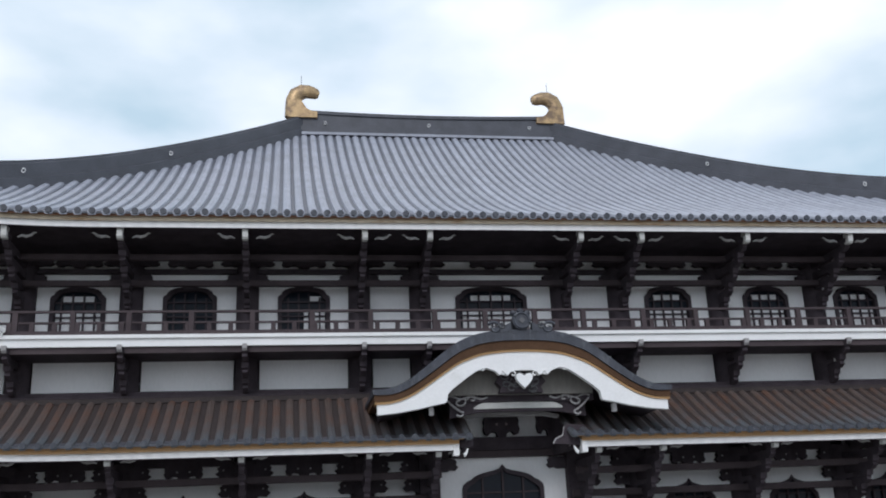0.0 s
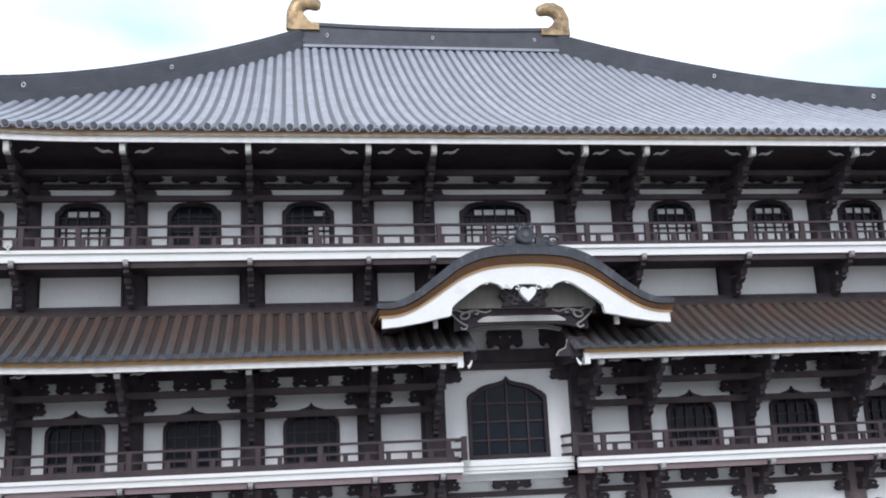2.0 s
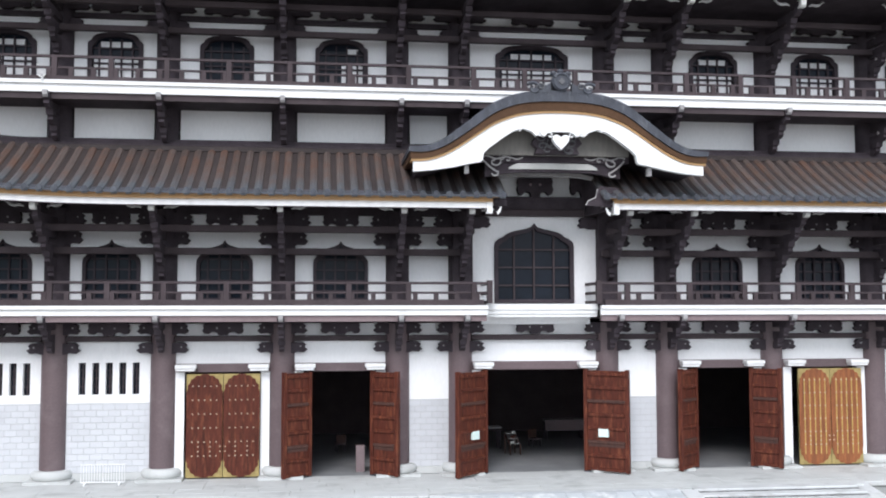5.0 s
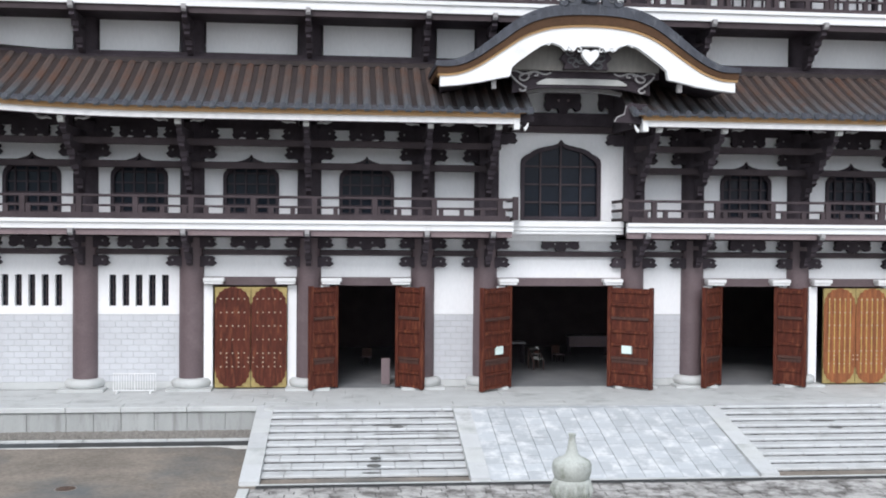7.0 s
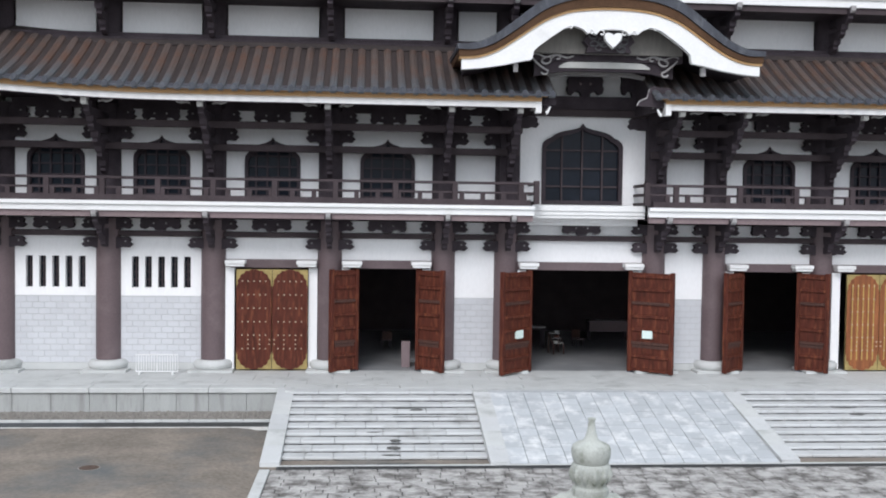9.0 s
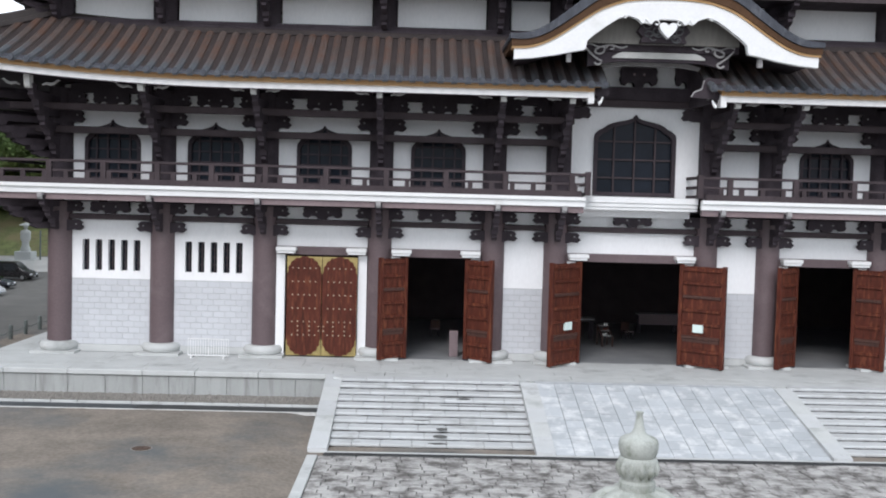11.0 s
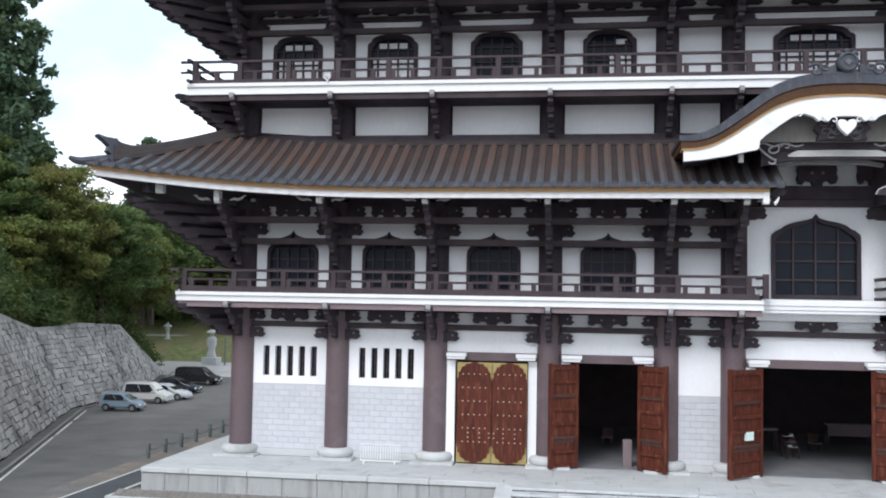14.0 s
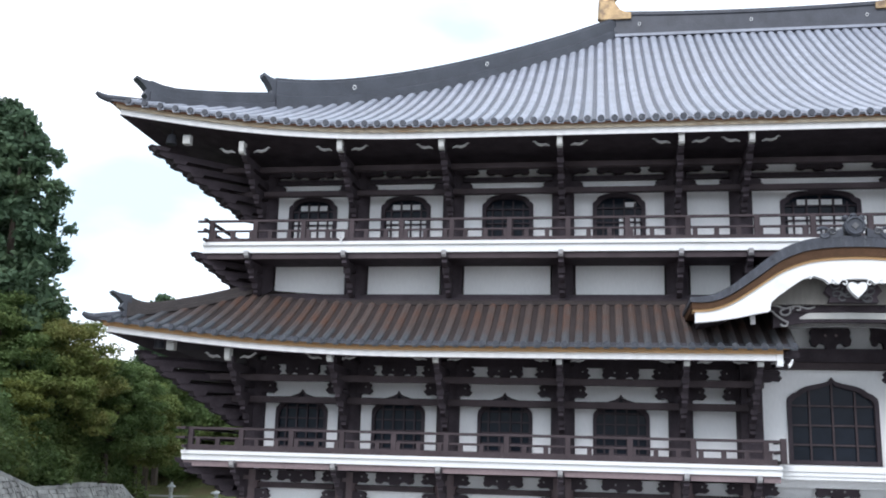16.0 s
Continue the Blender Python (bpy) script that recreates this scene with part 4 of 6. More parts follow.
for s in (-1, 1):
    part("entrance_bracket", Geo().prism([(s * 2.6 + x, 15.68 + z) for x, z in cloud_arm(1.5, 1.3)], -0.75, -0.4, "y"), DARK, gable)
    part("carved_arm", Geo().prism([(s * 3.3 + x, 14.05 + z) for x, z in side_arm(-s, 1.0, 0.6)], -0.5, -0.25, "y"), DARK, gable)
    part("scroll", Geo().tube([(s * (2.85 + (0.34 - 0.05 * t) * math.cos(t + 2.2)), -4.8, 16.85 + (0.26 - 0.035 * t) * math.sin(t + 2.2)) for t in np.linspace(0, 6, 24)], 0.05, 6), SCROLL, gable, "pale grey carved scroll", smooth=True)
    part("scroll", Geo().tube([(s * (2.25 + (0.22 - 0.03 * t) * math.cos(t)), -4.8, 16.95 + (0.18 - 0.03 * t) * math.sin(t)) for t in np.linspace(0, 5.5, 18)], 0.04, 6), SCROLL, gable, smooth=True)
    part("scroll", Geo().tube([(s * (3.5 - 2.0 * t), -4.8, 17.06 + 0.07 * math.sin(13 * t) - 0.02 * t) for t in np.linspace(0, 1, 20)], 0.045, 6), SCROLL, gable, smooth=True)
    part("scroll", Geo().tube([(s * (3.45 - 0.75 * t), -4.8, 16.95 - 0.85 * t + 0.25 * t * t) for t in np.linspace(0, 1, 9)] + [(s * (2.85 + 0.16 * math.cos(t)), -4.8, 16.32 + 0.14 * math.sin(t)) for t in np.linspace(2.5, 6, 8)], 0.05, 6), SCROLL, gable, smooth=True)
    if s > 0:
        part("cheek_board", Geo().prism([(s * 3.25, 14.75), (s * 1.65, 14.85), (s * 1.75, 15.05), (s * 2.1, 15.2), (s * 2.2, 15.6), (s * 2.4, 15.75), (s * 3.25, 15.7)], -4.5, -4.3, "y"), DARK, roof_low, "dark shaped cheek board")
        part("cheek_edge", Geo().tube([(s * 1.62, -4.52, 14.85), (s * 1.75, -4.52, 15.07), (s * 2.1, -4.52, 15.22), (s * 2.2, -4.52, 15.62)], 0.04, 6), SCROLL, roof_low)
    else:
        part("cheek_board", Geo().prism([(-3.2, 14.75), (-2.25, 14.8), (-2.2, 15.0), (-2.5, 15.2), (-3.2, 15.2)], -4.5, -4.3, "y"), DARK, roof_low, "dark shaped cheek board")
    part("end_curl", Geo().tube([(s * (2.75 - 0.2 * t), -4.75, 14.4 + 0.3 * t * t) for t in np.linspace(0, 1, 7)], [0.1, 0.09, 0.08, 0.07, 0.06, 0.05, 0.03], 7), WHITE, roof_low)
    part("board_bracket", Geo().box(s * 4.35 - 0.1, s * 4.35 + 0.1, -5.85, -5.6, 16.12, 16.5), SCROLL, gable)
    # cut ends of the lower roof beside the gable
    part("roof_cheek", Geo().prism([(-4.6, 15.1), (-4.3, 14.6), (-0.2, 14.7), (-0.2, 17.9), (-2.5, 16.4)], min(s * 2.6, s * 2.75), max(s * 2.6, s * 2.75), "x"), DARK, roof_low)
    part("fascia_end", Geo().box(min(s * 2.95, s * 3.22), max(s * 2.95, s * 3.22), -4.75, -4.3, 14.4, 15.0), WHITE, roof_low)
    part("entrance_pier", Geo().box(min(s * 3.3, s * 4.3), max(s * 3.3, s * 4.3), -0.75, 0.1, 10.16, 14.9), DARK, hall)
    # brackets that climb along the corner diagonals, with a wind bell at each tip
    for z0, z1, n, reach in ((11.3, 14.6, 6, 4.6), (22.2, 25.3, 6, 4.8), (18.1, 20.0, 4, 2.75), (7.75, 9.4, 3, 2.7)):
        for dx in (0.0, 1.2):
            st = bracket_stack(reach, z0 + dx * 0.2, z1 + dx * 0.2, n, 0.4)
            m = pose(s * 29, 0, 0, 0, 0, -45 * -s) @ Matrix.Diagonal((1, 1.36, 1, 1)) @ Matrix.Translation((dx * s * 0.6, 0, 0))
            st.v = [tuple(m @ Vector(q)) for q in st.v]
            part("corner_bracket", st, DARK, hall)
    for roof, parent, dz in ((UPPER, roof_up, 1.55), (LOWER, roof_low, 1.3)):
        p = roof.at(s * (roof.hx - 1.7), -roof.over + 1.7)
        part("wind_bell", Geo().lathe([(0.02, 1.5), (0.03, 1.45), (0.05, 0.55), (0.2, 0.5), (0.24, 0.3), (0.28, 0.0)], (p[0], p[1], p[2] - dz - 0.6), 12), TILE_DARK, parent, "dark bronze wind bell", smooth=True)


# ---------------------------------------------------------------- doors
def open_leaf(hx, hy, ox, oy, paper=False):
    w = math.hypot(ox - hx, oy - hy)
    z0, z1 = FLOOR + 0.06, 6.75
    ang = math.degrees(math.atan2(oy - hy, ox - hx))
    m = shift(hx, hy, 0, ang)
    leaf = part("door", Geo().box(0.05, w - 0.02, -0.05, 0.05, z0 + 0.05, z1, m), WOOD, hall, "open red-brown plank door leaf")
    for x in (0.0, w - 0.2):
        part("stile", Geo().soft_box(x, x + 0.2, -0.12, 0.12, z0, z1 + 0.06, 0.02, m), WOOD, leaf)
    n = 7
    for k in range(n + 1):
        z = z0 + 0.12 + (z1 - z0 - 0.3) * k / n
        part("batten", Geo().soft_box(0.21, w - 0.21, -0.14, 0.14, z - 0.08, z + 0.08, 0.025, m), WOOD_DARK if k in (2, 5) else WOOD, leaf)
    part("lower_board", Geo().box(0.25, w - 0.25, -0.085, 0.085, z0 + 1.25, z0 + 1.5, m), WOOD_DARK, leaf)
    if paper:
        part("notice", Geo().box(w * 0.45 - 0.26, w * 0.45 + 0.26, -0.19, 0.19, z0 + 1.76, z0 + 2.16, m), PAPER, leaf, "pale green notice sheet")
    part("door_shoe", Geo().box(0.0, w * 0.3, -0.1, 0.1, FLOOR, z0, m), TILE_DARK, leaf)


def closed_door(x0, x1, wood, label):
    z0, z1 = FLOOR + 0.08, 6.72
    mid = (x0 + x1) / 2
    for a, b, s in ((x0, mid - 0.015, 1), (mid + 0.015, x1, -1)):
        leaf = part("door", Geo().box(a, b, -0.42, -0.3, z0, z1), BRASS, hall, label)
        cx, w, h = (a + b) / 2, (b - a) / 2 - 0.03, z1 - z0
        oval = []
        rx, rz = w * 0.85, 0.85
        for qx, qz, a0 in ((1, 1, 0.0), (-1, 1, 0.5), (-1, -1, 1.0), (1, -1, 1.5)):
            for i in range(9):
                t = math.pi * (a0 + 0.5 * i / 8)
                bump_ = 1 + 0.035 * math.cos(i * math.pi)
                oval.append((cx + qx * (w - rx) + rx * bump_ * math.cos(t), (z0 + z1) / 2 + qz * (h / 2 - 0.03 - rz) + rz * bump_ * math.sin(t)))
        part("door_board", Geo().prism(oval, -0.46, -0.42, "y"), wood, leaf)
        if wood is WOOD_LIGHT:
            for c in range(5):
                part("gilt_strip", Geo().box(cx + (c - 2) * 0.29 - 0.03, cx + (c - 2) * 0.29 + 0.03, -0.475, -0.462, z0 + 0.55, z1 - 0.5), GILT, leaf)
        stud = Geo().lathe([(0.038, 0), (0.032, 0.03), (0.012, 0.045)], (0, 0, 0), 8).mesh("stud", STUD)
        for r in range(6):
            for c in range(5):
                part("stud", stud, STUD, leaf, at=pose(cx + (c - 2) * 0.29, -0.46, z0 + 0.95 + r * 0.68 + 0.1, 90, 0, 0))
        for dz in (1.27, 1.5):
            part("stud", stud, STUD, leaf, at=pose(mid - s * 0.12, -0.46, z0 + dz, 90, 0, 0))
            for c in (-1, 1):
                part("stud", stud, STUD, leaf, at=pose(cx + c * 0.29, -0.46, z0 + dz, 90, 0, 0))


WOOD_DARK = mat("worn_dark_door_wood", (0.06, 0.025, 0.018), 0.6, 0.4, 1.5, 20, 0.25, stretch=(6, 6, 0.6))
PAPER = mat("pale_green_paper", (0.66, 0.78, 0.74), 0.8, 0.04, 2, 20, 0.02)
STUD = mat("pale_metal_stud", (0.55, 0.48, 0.36), 0.4, 0.1, 4, 20, 0.0, metal=0.3)
GRAVEL = mat("brown_grey_gravel", (0.22, 0.205, 0.185), 0.9, 0.35, 6, 40, 0.6, island=0.4)
COURT = mat("worn_tan_asphalt", (0.205, 0.176, 0.147), 0.88, 0.3, 0.55, 7, 0.3, stain=(0.098, 0.108, 0.113), stain_at=0.55, stain_scale=0.12)
PAVER = mat("mossy_paving_stone", (0.40, 0.39, 0.375), 0.85, 0.2, 1.5, 22, 0.3, stain=(0.115, 0.107, 0.1), stain_at=0.51, stain_scale=1.2, random_object=0.6)
SLAB = mat("blue_grey_granite_slab", (0.43, 0.452, 0.468), 0.6, 0.18, 0.8, 26, 0.15, stain=(0.64, 0.65, 0.65), stain_at=0.58, stain_scale=1.3, random_object=0.8)
STEP = mat("pale_granite_step", (0.50, 0.51, 0.51), 0.7, 0.12, 0.9, 26, 0.2, stain=(0.30, 0.30, 0.29), stain_at=0.64, stain_scale=0.8, random_object=0.4)
# Riser colour holds both moss and the overcast dimness of upright faces.
RISER = mat("mossy_shaded_riser_stone", (0.10, 0.10, 0.095), 0.9, 0.4, 1.5, 18, 0.3, stain=(0.34, 0.34, 0.33), stain_at=0.52, stain_scale=1.6, stretch=(1, 1, 3))
JOINT = mat("dark_joint_soil", (0.10, 0.10, 0.095), 0.95, 0.3, 2, 20, 0.2)
FACE = mat("streaked_granite_face", (0.36, 0.37, 0.36), 0.8, 0.14, 1.0, 24, 0.2, stain=(0.24, 0.24, 0.23), stain_at=0.6, stain_scale=0.9, stretch=(2.6, 2.6, 0.3), random_object=0.3)

open_leaf(-11.43, -0.32, -12.8, -1.3), open_leaf(-8.43, -0.3, -7.12, -1.4)
open_leaf(-2.6, -0.5, -4.35, -2.25, True), open_leaf(2.5, -0.55, 4.42, -2.05, True)
open_leaf(8.6, -0.3, 7.25, -1.5), open_leaf(11.55, -0.3, 12.75, -1.5)
closed_door(-17.5, -13.95, WOOD, "closed red-brown double door with gilt corners")
closed_door(14.2, 17.75, WOOD_LIGHT, "closed honey-brown double door with gilt corners")
for i in (2, 3, 5, 7, 8):
    x0, x1 = COLS[i] + 0.55, COLS[i + 1] - 0.55
    for s, x in ((1, x0), (-1, x1)):
        j = part("jamb", Geo().box(min(x + s * 0.06, x + s * 0.5), max(x + s * 0.06, x + s * 0.5), -0.22, 0.2, FLOOR, 6.82), PLASTER, hall, "white door jamb")
        part("jamb_cap", Geo().box(min(x + s * 0.12, x + s * 1.02), max(x + s * 0.12, x + s * 1.02), -0.68, 0.1, 6.88, 6.99).soft_box(min(x + s * 0.08, x + s * 1.1), max(x + s * 0.08, x + s * 1.1), -0.75, 0.1, 6.992, 7.19, 0.03), WHITE, j, "white two-tiered capital block")

# inner hall seen through the doors
part("inner_floor", Geo().box(-28.6, 28.6, -0.3, DEEP - 0.4, FLOOR - 0.05, FLOOR + 0.004), mat("dark_polished_stone_floor", (0.23, 0.235, 0.24), 0.5, 0.2, 0.8, 20, 0.1), hall, "dark stone floor of the hall")
# Added wall and ceiling, coloured dark to stand for the unlit depth inside.
part("inner_wall", Geo().box(-28.6, 28.6, 17.0, 17.2, FLOOR, 9.1), BEAM, hall, "added dark wall standing for the hall's dim depth")
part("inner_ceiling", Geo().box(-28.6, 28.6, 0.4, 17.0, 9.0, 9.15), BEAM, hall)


def low_table(x, y, w, rz, h=1.15, cloth=False):
    t = thing("offering_table", "long lacquered offering table inside the hall", "table")
    part("top", Geo().soft_box(-w / 2, w / 2, -0.4, 0.4, h - 0.1, h, 0.02), SCROLL, t)
    for a in (-1, 1):
        for b in (-1, 1):
            part("leg", Geo().box(a * (w / 2 - 0.12) - 0.06, a * (w / 2 - 0.12) + 0.06, b * 0.3 - 0.06, b * 0.3 + 0.06, 0, h - 0.1), DARK, t)
    if cloth:
        part("cloth", Geo().box(-w / 2 + 0.05, w / 2 - 0.05, -0.43, -0.405, h - 0.7, h - 0.02), MAUVE, t, "mauve altar cloth")
    t.matrix_basis = shift(x, y, FLOOR + 0.004, rz)
    return t


def tiered_stand(x, y):
    t = thing("tiered_stand", "small dark stepped stand with pale offerings", "stand")
    for k in range(3):
        part("tier", Geo().soft_box(-0.3, 0.3, -0.45 + 0.26 * k, -0.12 + 0.26 * k, 0.62 + 0.26 * k, 0.66 + 0.26 * k, 0.012), STONE if k != 1 else SCROLL, t)
        part("offering", Geo().soft_box(-0.24 + 0.14 * k, -0.02 + 0.14 * k, -0.36 + 0.26 * k, -0.2 + 0.26 * k, 0.662 + 0.26 * k, 0.78 + 0.26 * k, 0.02), WOOD if k == 1 else LINE_WHITE, t)
    for a in (-1, 1):
        part("side_rail", Geo().prism([(-0.46, 0.56), (-0.4, 0.5), (0.42, 1.12), (0.42, 1.2)], a * 0.31 - 0.025, a * 0.31 + 0.025, "x"), WOOD_DARK, t)
        for y0, h in ((-0.42, 0.56), (0.36, 1.16)):
            part("leg", Geo().box(a * 0.31 - 0.03, a * 0.31 + 0.03, y0 - 0.03, y0 + 0.03, 0, h), WOOD_DARK, t)
    t.matrix_basis = shift(x, y, FLOOR + 0.004, 12)


def stool(x, y, rz):
    t = thing("chair", "small dark wooden chair with pale seat in the hall", "chair", group="chairs in the hall")
    part("seat", Geo().soft_box(-0.3, 0.3, -0.3, 0.3, 0.42, 0.5, 0.02), MAUVE, t)
    part("backrest", Geo().soft_box(-0.3, 0.3, 0.24, 0.3, 0.5, 1.0, 0.02), WOOD_DARK, t)
    for a in (-1, 1):
        for b in (-1, 1):
            part("leg", Geo().box(a * 0.25 - 0.03, a * 0.25 + 0.03, b * 0.25 - 0.03, b * 0.25 + 0.03, 0, 0.42), DARK, t)
    t.matrix_basis = shift(x, y, FLOOR + 0.004, rz)


low_table(-1.7, 8.6, 3.0, 2, 1.3), low_table(4.6, 12.5, 2.6, 0, 1.25, True)
tiered_stand(0.0, 6.0)
stool(2.0, 9.2, 20), stool(-9.8, 8.5, 190), stool(-2.6, 10.6, 170)
box_ = thing("donation_box", "pale wooden box beside the open door", "box", (-8.9, 0.9, FLOOR + 0.004))
part("box_body", Geo().soft_box(-9.15, -8.7, 0.7, 1.15, FLOOR + 0.004, FLOOR + 1.35, 0.02), MAUVE, box_)

# ---------------------------------------------------------------- platform and stairs
PY = -5.2
platform = tagged(new("platform"), "pale granite platform under the temple hall", "platform", kind="structure")
part("core", Geo().box(-31.95, 31.95, PY + 0.15, DEEP + 5, -0.3, FLOOR - 0.06), JOINT, platform)
x = -32.1
k = 0
while x < 32:
    w = 2.9 + 0.5 * ((k * 7) % 3 - 1)
    x2 = min(x + w, 32.1)
    part("coping", Geo().soft_box(x + 0.01, x2 - 0.01, PY - 0.05, PY + 0.9, FLOOR - 0.24, FLOOR, 0.025), STONE, platform)
    for j in range(2):
        xa, xb = x + (x2 - x) * j / 2, x + (x2 - x) * (j + 1) / 2
        part("face_slab", Geo().soft_box(xa + 0.008, xb - 0.008, PY + 0.06 + 0.006 * ((k + j) % 2), PY + 0.3, -0.1, FLOOR - 0.24, 0.012), FACE, platform)
    x, k = x2, k + 1
for s in (-1, 1):
    part("coping", Geo().box(min(s * 31.2, s * 32.1), max(s * 31.2, s * 32.1), PY + 0.91, DEEP + 5, FLOOR - 0.24, FLOOR), STONE, platform)
    part("face_slab", Geo().box(min(s * 31.7, s * 32.0), max(s * 31.7, s * 32.0), PY + 0.3, DEEP + 5, -0.1, FLOOR - 0.24), FACE, platform)
y = PY + 0.9
row = 0
while y < -0.3:
    d = min(1.1, -0.3 - y)
    x = -31.2
    while x < 31.1:
        w = 1.9 + 0.35 * ((row * 5 + int(x * 3)) % 3 - 1)
        x2 = min(x + w, 31.2)
        part("paving_slab", Geo().box(x + 0.008, x2 - 0.008, y + 0.008, y + d - 0.008, FLOOR - 0.1, FLOOR - 0.002 + 0.004 * ((row + int(x)) % 3)), STONE, platform)
        x = x2
    y += d
    row += 1
for s in (-1, 1):
    part("walkway", Geo().box(min(s * 29.2, s * 31.2), max(s * 29.2, s * 31.2), -0.3, DEEP + 5, FLOOR - 0.1, FLOOR - 0.004), STONE, platform)

Y0, Y1, NS = -6.2, -12.9, 10  # first nosing, foot, steps
RISE, GO = FLOOR / NS, (-6.2 + 12.9) / NS
stairs = tagged(new("stairs"), "broad shallow granite stairs with a paved middle ramp", "stairs", kind="structure")
part("landing", Geo().box(-14.6, 14.6, Y0 + 0.35, PY - 0.055, 0, FLOOR - 0.004), STONE, stairs)
for s in (-1, 1):
    lo, hi = (-14.2, -6.15) if s < 0 else (6.15, 14.2)
    part("core", Geo().prism([(Y0 + 0.4, FLOOR - 0.2), (Y1 + 0.4, -0.25), (Y0 + 0.4, -0.25)], lo, hi, "x"), JOINT, stairs)
    for k in range(NS):
        z = FLOOR - k * RISE
        y = Y0 - k * GO
        part("riser", Geo().box(lo, hi, y + 0.05, y + GO + 0.06, z - RISE - 0.02, z - 0.115), RISER, stairs, "recessed riser, dark with moss and painted-in shade")
        x = lo
        j = 0
        while x < hi - 0.05:
            w = (0.7 if j == 0 and k % 2 else 1.3) + 0.12 * ((k * 3 + j * 5) % 4 - 1.5)
            x2 = min(x + w, hi)
            if hi - x2 < 0.4:
                x2 = hi
            dz = 0.006 * ((k + j * 3) % 3)
            part("step_stone", Geo().soft_box(x + 0.006, x2 - 0.006, y, y + GO + 0.02, z - 0.12, z - dz, 0.02), STEP, stairs)
            x, j = x2, j + 1
    # cheek stones, sloping
    for xa, xb, ya in ((14.2, 14.95, PY - 0.05), (5.4, 6.15, Y0 - 0.2)):
        n = 5
        for k in range(n):
            t0, t1 = k / n, (k + 1) / n
            za, zb = FLOOR + 0.03 - (FLOOR - 0.12) * t0, FLOOR + 0.03 - (FLOOR - 0.12) * t1
            y0, y1 = ya + (Y1 - 0.15 - ya) * t0, ya + (Y1 - 0.15 - ya) * t1
            part("cheek_stone", Geo().prism([(y0 - 0.01, za), (y1 + 0.01, zb), (y1 + 0.01, -0.2), (y0 - 0.01, -0.2)], min(s * xa, s * xb), max(s * xa, s * xb), "x"), STONE if k % 2 else STEP, stairs)
# dark wet moss on the treads
for px, py, rx, ry in ((-9.1, -7.55, 0.75, 0.16), (-8.75, -7.95, 0.3, 0.22), (-8.6, -8.6, 1.3, 0.08), (-10.6, -10.1, 0.3, 0.1), (-9.75, -10.85, 0.22, 0.16), (-9.85, -11.45, 0.26, 0.2), (-9.95, -12.05, 0.36, 0.14), (-9.9, -12.7, 0.7, 0.1), (10.6, -7.6, 0.6, 0.12), (10.9, -8.3, 0.35, 0.2)):
    ring = []
    for i in range(18):
        t = 2 * math.pi * i / 18
        r = 1 + 0.35 * noise.noise((px * 3 + math.cos(t) * 1.5, py * 3 + math.sin(t) * 1.5, 0.3))
        ring.append((px + rx * r * math.cos(t), py + ry * r * math.sin(t)))
    k = int((Y0 - py) / GO) + 1
    part("moss_patch", Geo().prism(ring, FLOOR - k * RISE - 0.03, FLOOR - k * RISE + 0.006, "z"), JOINT, stairs, "dark wet moss stain")
# ramp of slabs
RA, RB = Y0 - 0.2, Y1
nx, ny = 14, 10
tilt = math.atan2(FLOOR - 0.03, RA - RB)
part("core", Geo().prism([(RA, FLOOR - 0.08), (RB, -0.06), (RB, -0.3), (RA, -0.3)], -5.4, 5.4, "x"), JOINT, stairs)
part("landing", Geo().box(-5.4, 5.4, RA, Y0 + 0.35, 0, FLOOR - 0.004), SLAB, stairs)
for i in range(nx):
    for j in range(ny + 1):
        off = 0.5 * (i % 2)
        t0, t1 = max(0, (j - off) / ny), min(1, (j + 1 - off) / ny)
        if t1 - t0 < 0.02:
            continue
        xa, xb = -5.4 + 10.8 * i / nx, -5.4 + 10.8 * (i + 1) / nx
        ya, yb = RA + (RB - RA) * t0, RA + (RB - RA) * t1
        za, zb = FLOOR - (FLOOR - 0.03) * t0, FLOOR - (FLOOR - 0.03) * t1
        dz = 0.004 * ((i * 3 + j * 5) % 4)
        part("ramp_slab", Geo().prism([(ya - 0.012, za - dz), (yb + 0.018, zb - dz), (yb + 0.018, zb - 0.07), (ya - 0.012, za - 0.07)], xa + 0.011, xb - 0.011, "x"), SLAB, stairs)


# ---------------------------------------------------------------- ground
def ease(a, b, x):
    t = min(1, max(0, (x - a) / (b - a)))
    return t * t * (3 - 2 * t)


WALL = [(-38.0, -13.0), (-41.6, -4.0), (-45.0, 5.0), (-49.4, 16.4), (-53.8, 27.8), (-54.4, 37.8), (-56.8, 48.8), (-58.6, 57.0)]
WALL_TOP = [12.9, 11.5, 10.15, 8.45, 6.75, 7.0, 6.6, 1.5]


def height(x, y):
    h = 0.22 * ease(-14.95, -16.5, x) + 1.5 * ease(38, 70, y) * ease(-20, -40, x)
    return h


ys = list(np.concatenate([np.linspace(-220, -60, 5), np.linspace(-50, 80, 66), np.linspace(90, 900, 12)]))
xs = list(np.concatenate([np.linspace(-700, -120, 8), np.linspace(-100, -17, 30), [-16.5, -16, -15.5, -14.96, -14.9], np.linspace(-12, 60, 12), np.linspace(80, 700, 8)]))
solid("ground", Geo().sheet([[(x, y, height(x, y) - (0.02 if -14.95 <= x <= 40 and -40 < y < -12 else 0)) for x in xs] for y in ys]), COURT, "worn tan asphalt courtyard with dark damp patches", "ground", "structure", smooth=True)

